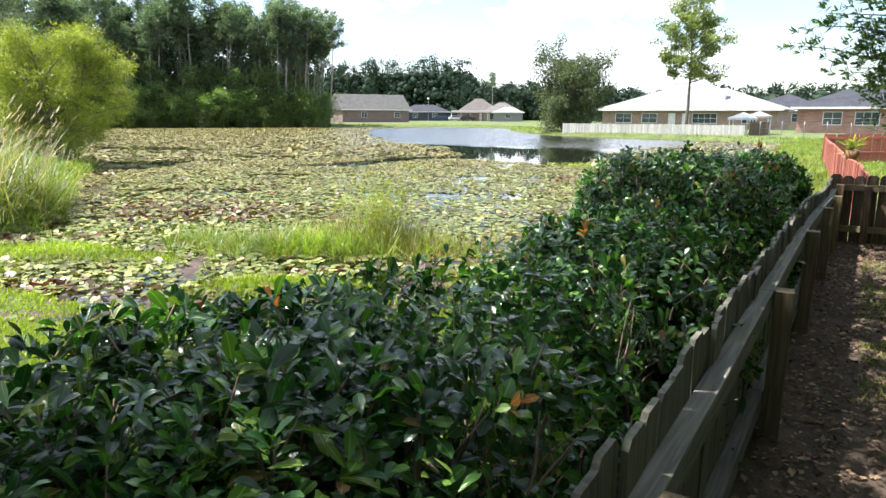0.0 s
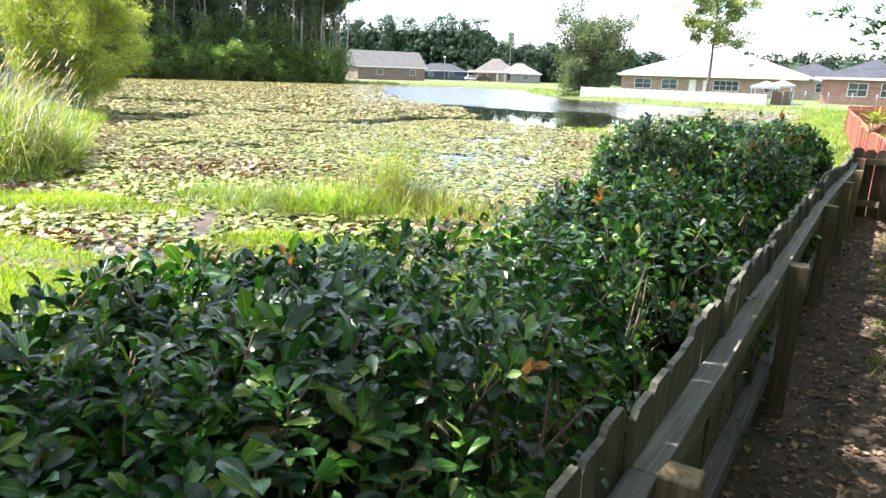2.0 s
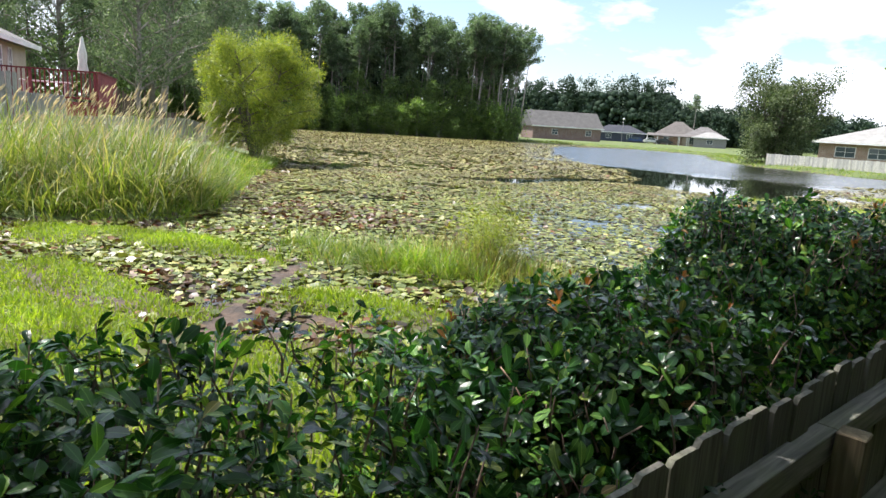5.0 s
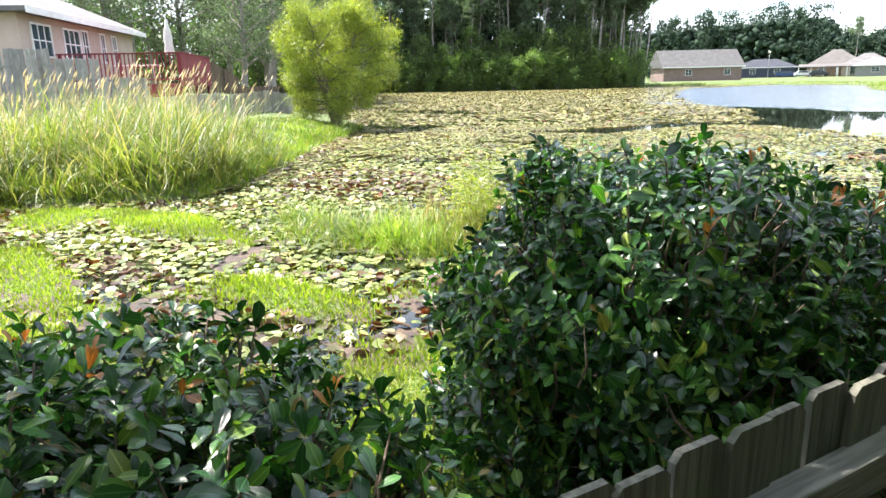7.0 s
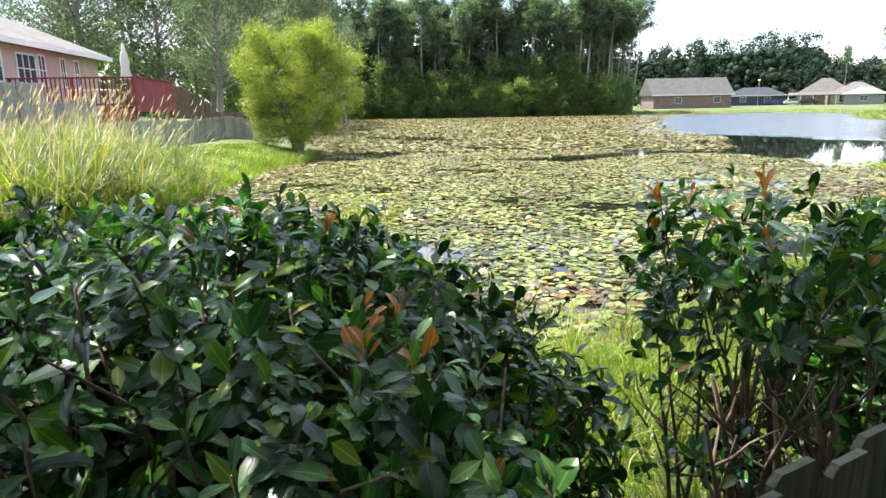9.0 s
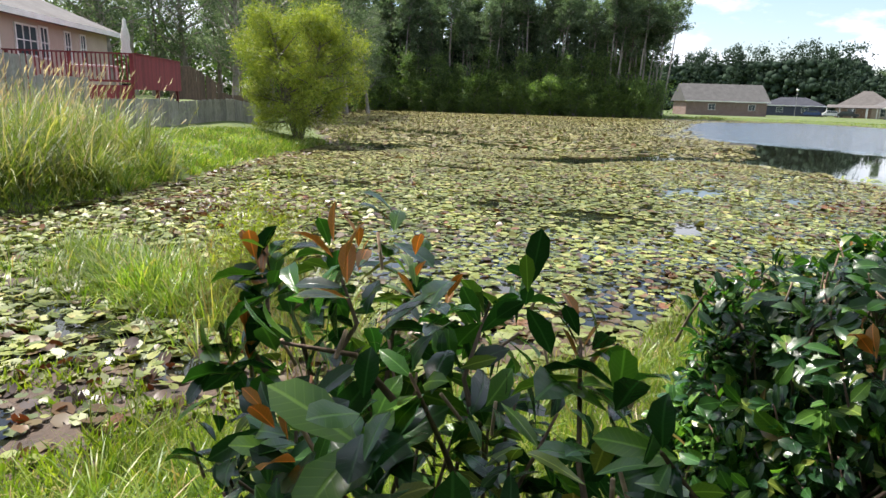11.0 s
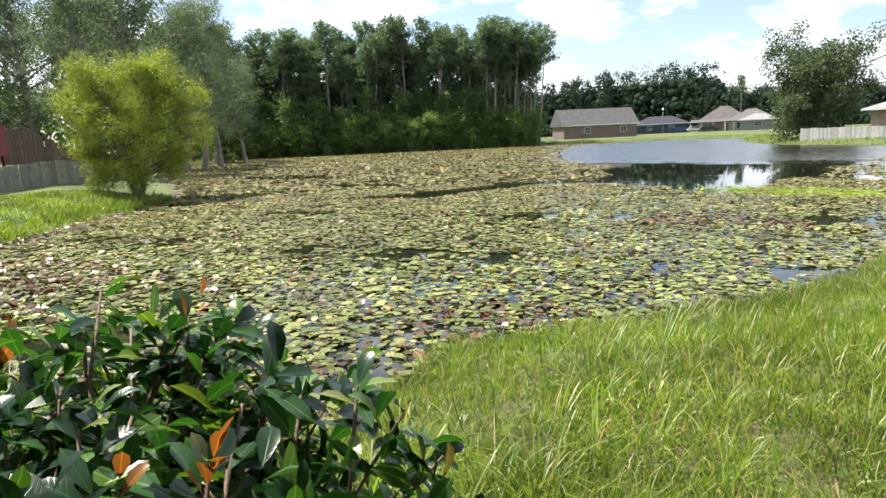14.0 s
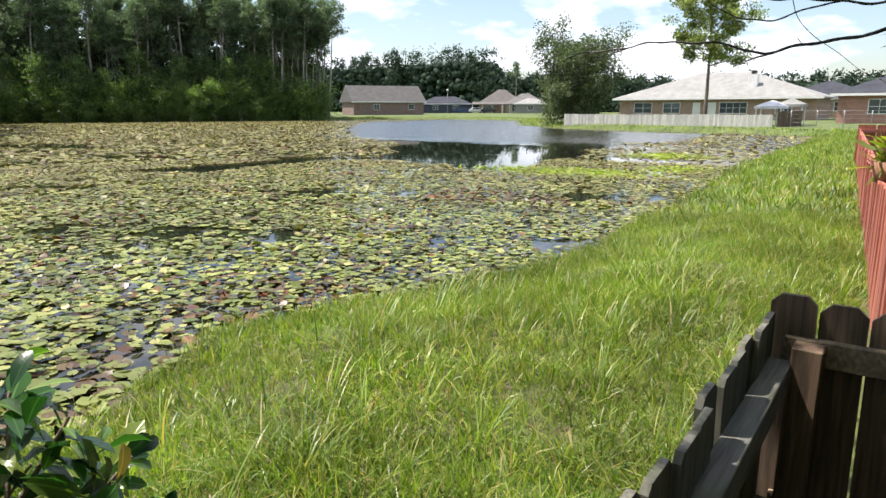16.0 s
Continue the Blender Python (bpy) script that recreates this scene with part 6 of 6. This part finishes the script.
def car(label, x, y, yaw, paint):
    root = tagged(new("car"), label, "car", "cars on the far street")
    root.matrix_basis = pose(x, y, 0.2, 0, 0, yaw)
    prism("body", [(-2.2, 0.3), (2.2, 0.3), (2.25, 0.75), (1.3, 0.9), (0.7, 1.42), (-1.2, 1.45), (-1.9, 0.95), (-2.25, 0.85)], 1.7, paint, root)
    for sy in (-0.012, 1.704):
        prism("window", [(-1.55, 0.95), (1.05, 0.93), (0.62, 1.34), (-1.15, 1.36)], 0.008, M_GLASS, root, m=Matrix.Translation((0, sy, 0)))
    for wx_ in (-1.4, 1.4):
        for sy in (-0.02, 1.54):
            child("wheel", tri_mesh("wheel", *tube([(wx_, sy, 0.32), (wx_, sy + 0.09, 0.32), (wx_, sy + 0.18, 0.32)], [0.32, 0.33, 0.32], 12), M_TYRE), root)


car("dark blue car parked by the far house", -107, 168, 30, M_CARBLUE)
car("white car parked on the far street", -102.5, 169, 40, M_CARWHITE)
car("dark car parked by the porch", -97.5, 167, 25, M_CARDARK)

# ---------------------------------------------------------------- small growth by the water
def weed(label, x, y, tall, wide, seed, mat, n=420):
    rr = np.random.default_rng(seed)
    root = tagged(new("water_weed"), label, "shrub")
    root.matrix_basis = pose(x, y, max(WATER - 0.03, float(height([(x, y)])[0])))
    tips, heads = [], []
    for k in range(12):
        p = limb_path((rr.normal(0, 0.1), rr.normal(0, 0.1), -0.05), (rr.normal(0, 0.25), rr.normal(0, 0.25), 1), tall * rr.uniform(0.7, 1.05), 0.0, rr, 5, 0.1)
        child("stalk", tri_mesh("stalk", *tube(p, 0.006 * np.linspace(1, 0.3, 6), 4), M_TWIG), root)
        for _ in range(n // 12):
            q = p[int(rr.integers(2, 6))] + rr.normal(0, 0.09 * wide, 3)
            tips.append(q)
            heads.append(unit(rr.normal(0, 0.6, 3) + (0, 0, 0.8)))
    V, T = strewn(LANCE, *whorls(np.array(tips), np.array(heads), 3, 0.05, 0.10, rr))
    child("crown", tri_mesh("crown", V, T, mat), root)


weed("slender yellow-green weed rising from the islet", -5.75, 7.6, 1.05, 1.7, 101, M_WILLOW, 1500)
weed("bright green weed standing in the lily pads", -22.6, 14.6, 1.05, 1.8, 102, M_WILLOW)
weed("low green bush at the willow's foot", -24.6, 13.3, 0.95, 3.0, 103, M_GRASS, 900)
weed("low green garden shrub behind the red fence", 1.5, 33.5, 1.25, 4.0, 104, M_BROAD, 900)

planter = tagged(new("planter"), "clay planter with spreading leaves on the red fence", "planter")
planter.matrix_basis = pose(0.17, 15.2, 0.93)
bm = bmesh.new()
bmesh.ops.create_cone(bm, cap_ends=True, segments=14, radius1=0.09, radius2=0.14, depth=0.18)
part("pot", bm, M_POT, planter, smooth=True)
rr = np.random.default_rng(105)
hd = unit(rr.normal(0, 0.6, (14, 3)) + (0, 0, 1))
V, T = strewn(LANCE, *whorls(np.tile((0, 0, 0.16), (14, 1)) + rr.normal(0, 0.05, (14, 3)), hd, 5, 0.2, 0.36, rr))
child("leaves", tri_mesh("leaves", V, T, M_WILLOW), planter)

# ---------------------------------------------------------------- out of view: trees added to shade the hedge, fence and yard
def shade_tree():
    """Unseen yard tree, its wide crown added high over hedge and walk for shade."""
    r = np.random.default_rng(111)
    root = tagged(new("shade_tree"), "broad unseen yard tree added to shade the hedge", "tree")
    root.matrix_basis = pose(1.7, 2.7, -0.02)
    trunk = limb_path((0, 0, -0.15), (0.02, 0.0, 1), 6.4, 0.05, r, 8, 0.04)
    child("trunk", tri_mesh("trunk", *tube(trunk, np.linspace(0.2, 0.05, 9), 8), M_BARK), root)
    # clumps set towards the sun so their shadow covers the hedge
    goals = [(x + r.normal(0, 0.25), y + r.normal(0, 0.25), r.uniform(4.7, 6.3)) for x in np.arange(-5.4, -2.2, 0.68) for y in np.arange(-5.4, 3.6, 0.72) if x > -4.9 or y < 2.4]
    # clumps added to dapple the cross fence
    goals += [(x + r.normal(0, 0.2), y + r.normal(0, 0.2), r.uniform(4.7, 5.6)) for x in np.arange(-3.7, -2.2, 0.6) for y in np.arange(6.5, 7.6, 0.5)]
    # clumps added to shade the last shrub
    goals += [(-4.3, 3.75, 5.2), (-3.5, 3.85, 5.4), (-4.5, 3.5, 5.3)]
    goals += [(r.uniform(-2.2, 2.6), r.uniform(-5.2, 5.0), r.uniform(4.6, 7.0)) for _ in range(14)]
    tips = []
    for k, goal in enumerate(goals):
        goal = np.array(goal)
        h0 = r.uniform(3.2, 5.0)
        a = np.array([np.interp(h0, trunk[:, 2], trunk[:, i]) for i in range(3)])
        bend = (a + goal) / 2 + np.array((0, 0, 0.5)) + r.normal(0, 0.2, 3)
        u = np.linspace(0, 1, 8)[:, None]
        path = (1 - u) ** 2 * a + 2 * u * (1 - u) * bend + u ** 2 * goal
        if k % 3 == 0:
            child("limb", tri_mesh("limb", *tube(path, np.linspace(0.045, 0.008, 8), 5), M_BARK), root)
        tips += [goal, goal + r.normal(0, 0.3, 3), path[6]]
    tips = np.array(tips)
    at = np.repeat(tips, 30, axis=0) + r.normal(0, 0.30, (len(tips) * 30, 3)) * (1, 1, 0.7)
    at[:, 2] = np.maximum(at[:, 2], 4.3)
    V, T = strewn(SPRAY, at, turns(unit(r.normal(0, 1, at.shape) * (1, 1, 0.5)), unit(r.normal(0, 0.6, at.shape) + (0, 0, 0.8))), r.uniform(0.16, 0.30, len(at)))
    child("crown", tri_mesh("crown", V, T, M_BROAD), root)


shade_tree()
# unseen trees added on the yard side to keep sky light off the fence
low_shade = plant("sky_screen_tree", "unseen leafy tree added to block sky light over the yard", "tree", 112, 6.5, 0.10, 2.8, 30, 6, 36, 0.42, 0.9, 0.14, M_BROAD, M_BARK, FLAKE, 0.3, 0.0)
low_shade.matrix_basis = pose(5.6, 7.2, -0.02)
for x, y, s, yaw in ((5.8, 11.8, 1.1, 70), (6.2, 2.4, 1.2, 160), (5.4, -2.6, 1.1, 240), (2.2, -5.2, 1.1, 300), (7.5, 16.0, 1.0, 20), (3.9, 6.0, 0.85, 100), (3.0, 8.5, 0.75, 200), (3.2, 11.4, 0.8, 310), (4.2, 0.4, 0.85, 30)):
    copy_thing_unscaled(low_shade, pose(x, y, -0.02, 0, 0, yaw) @ Matrix.Scale(s, 4))
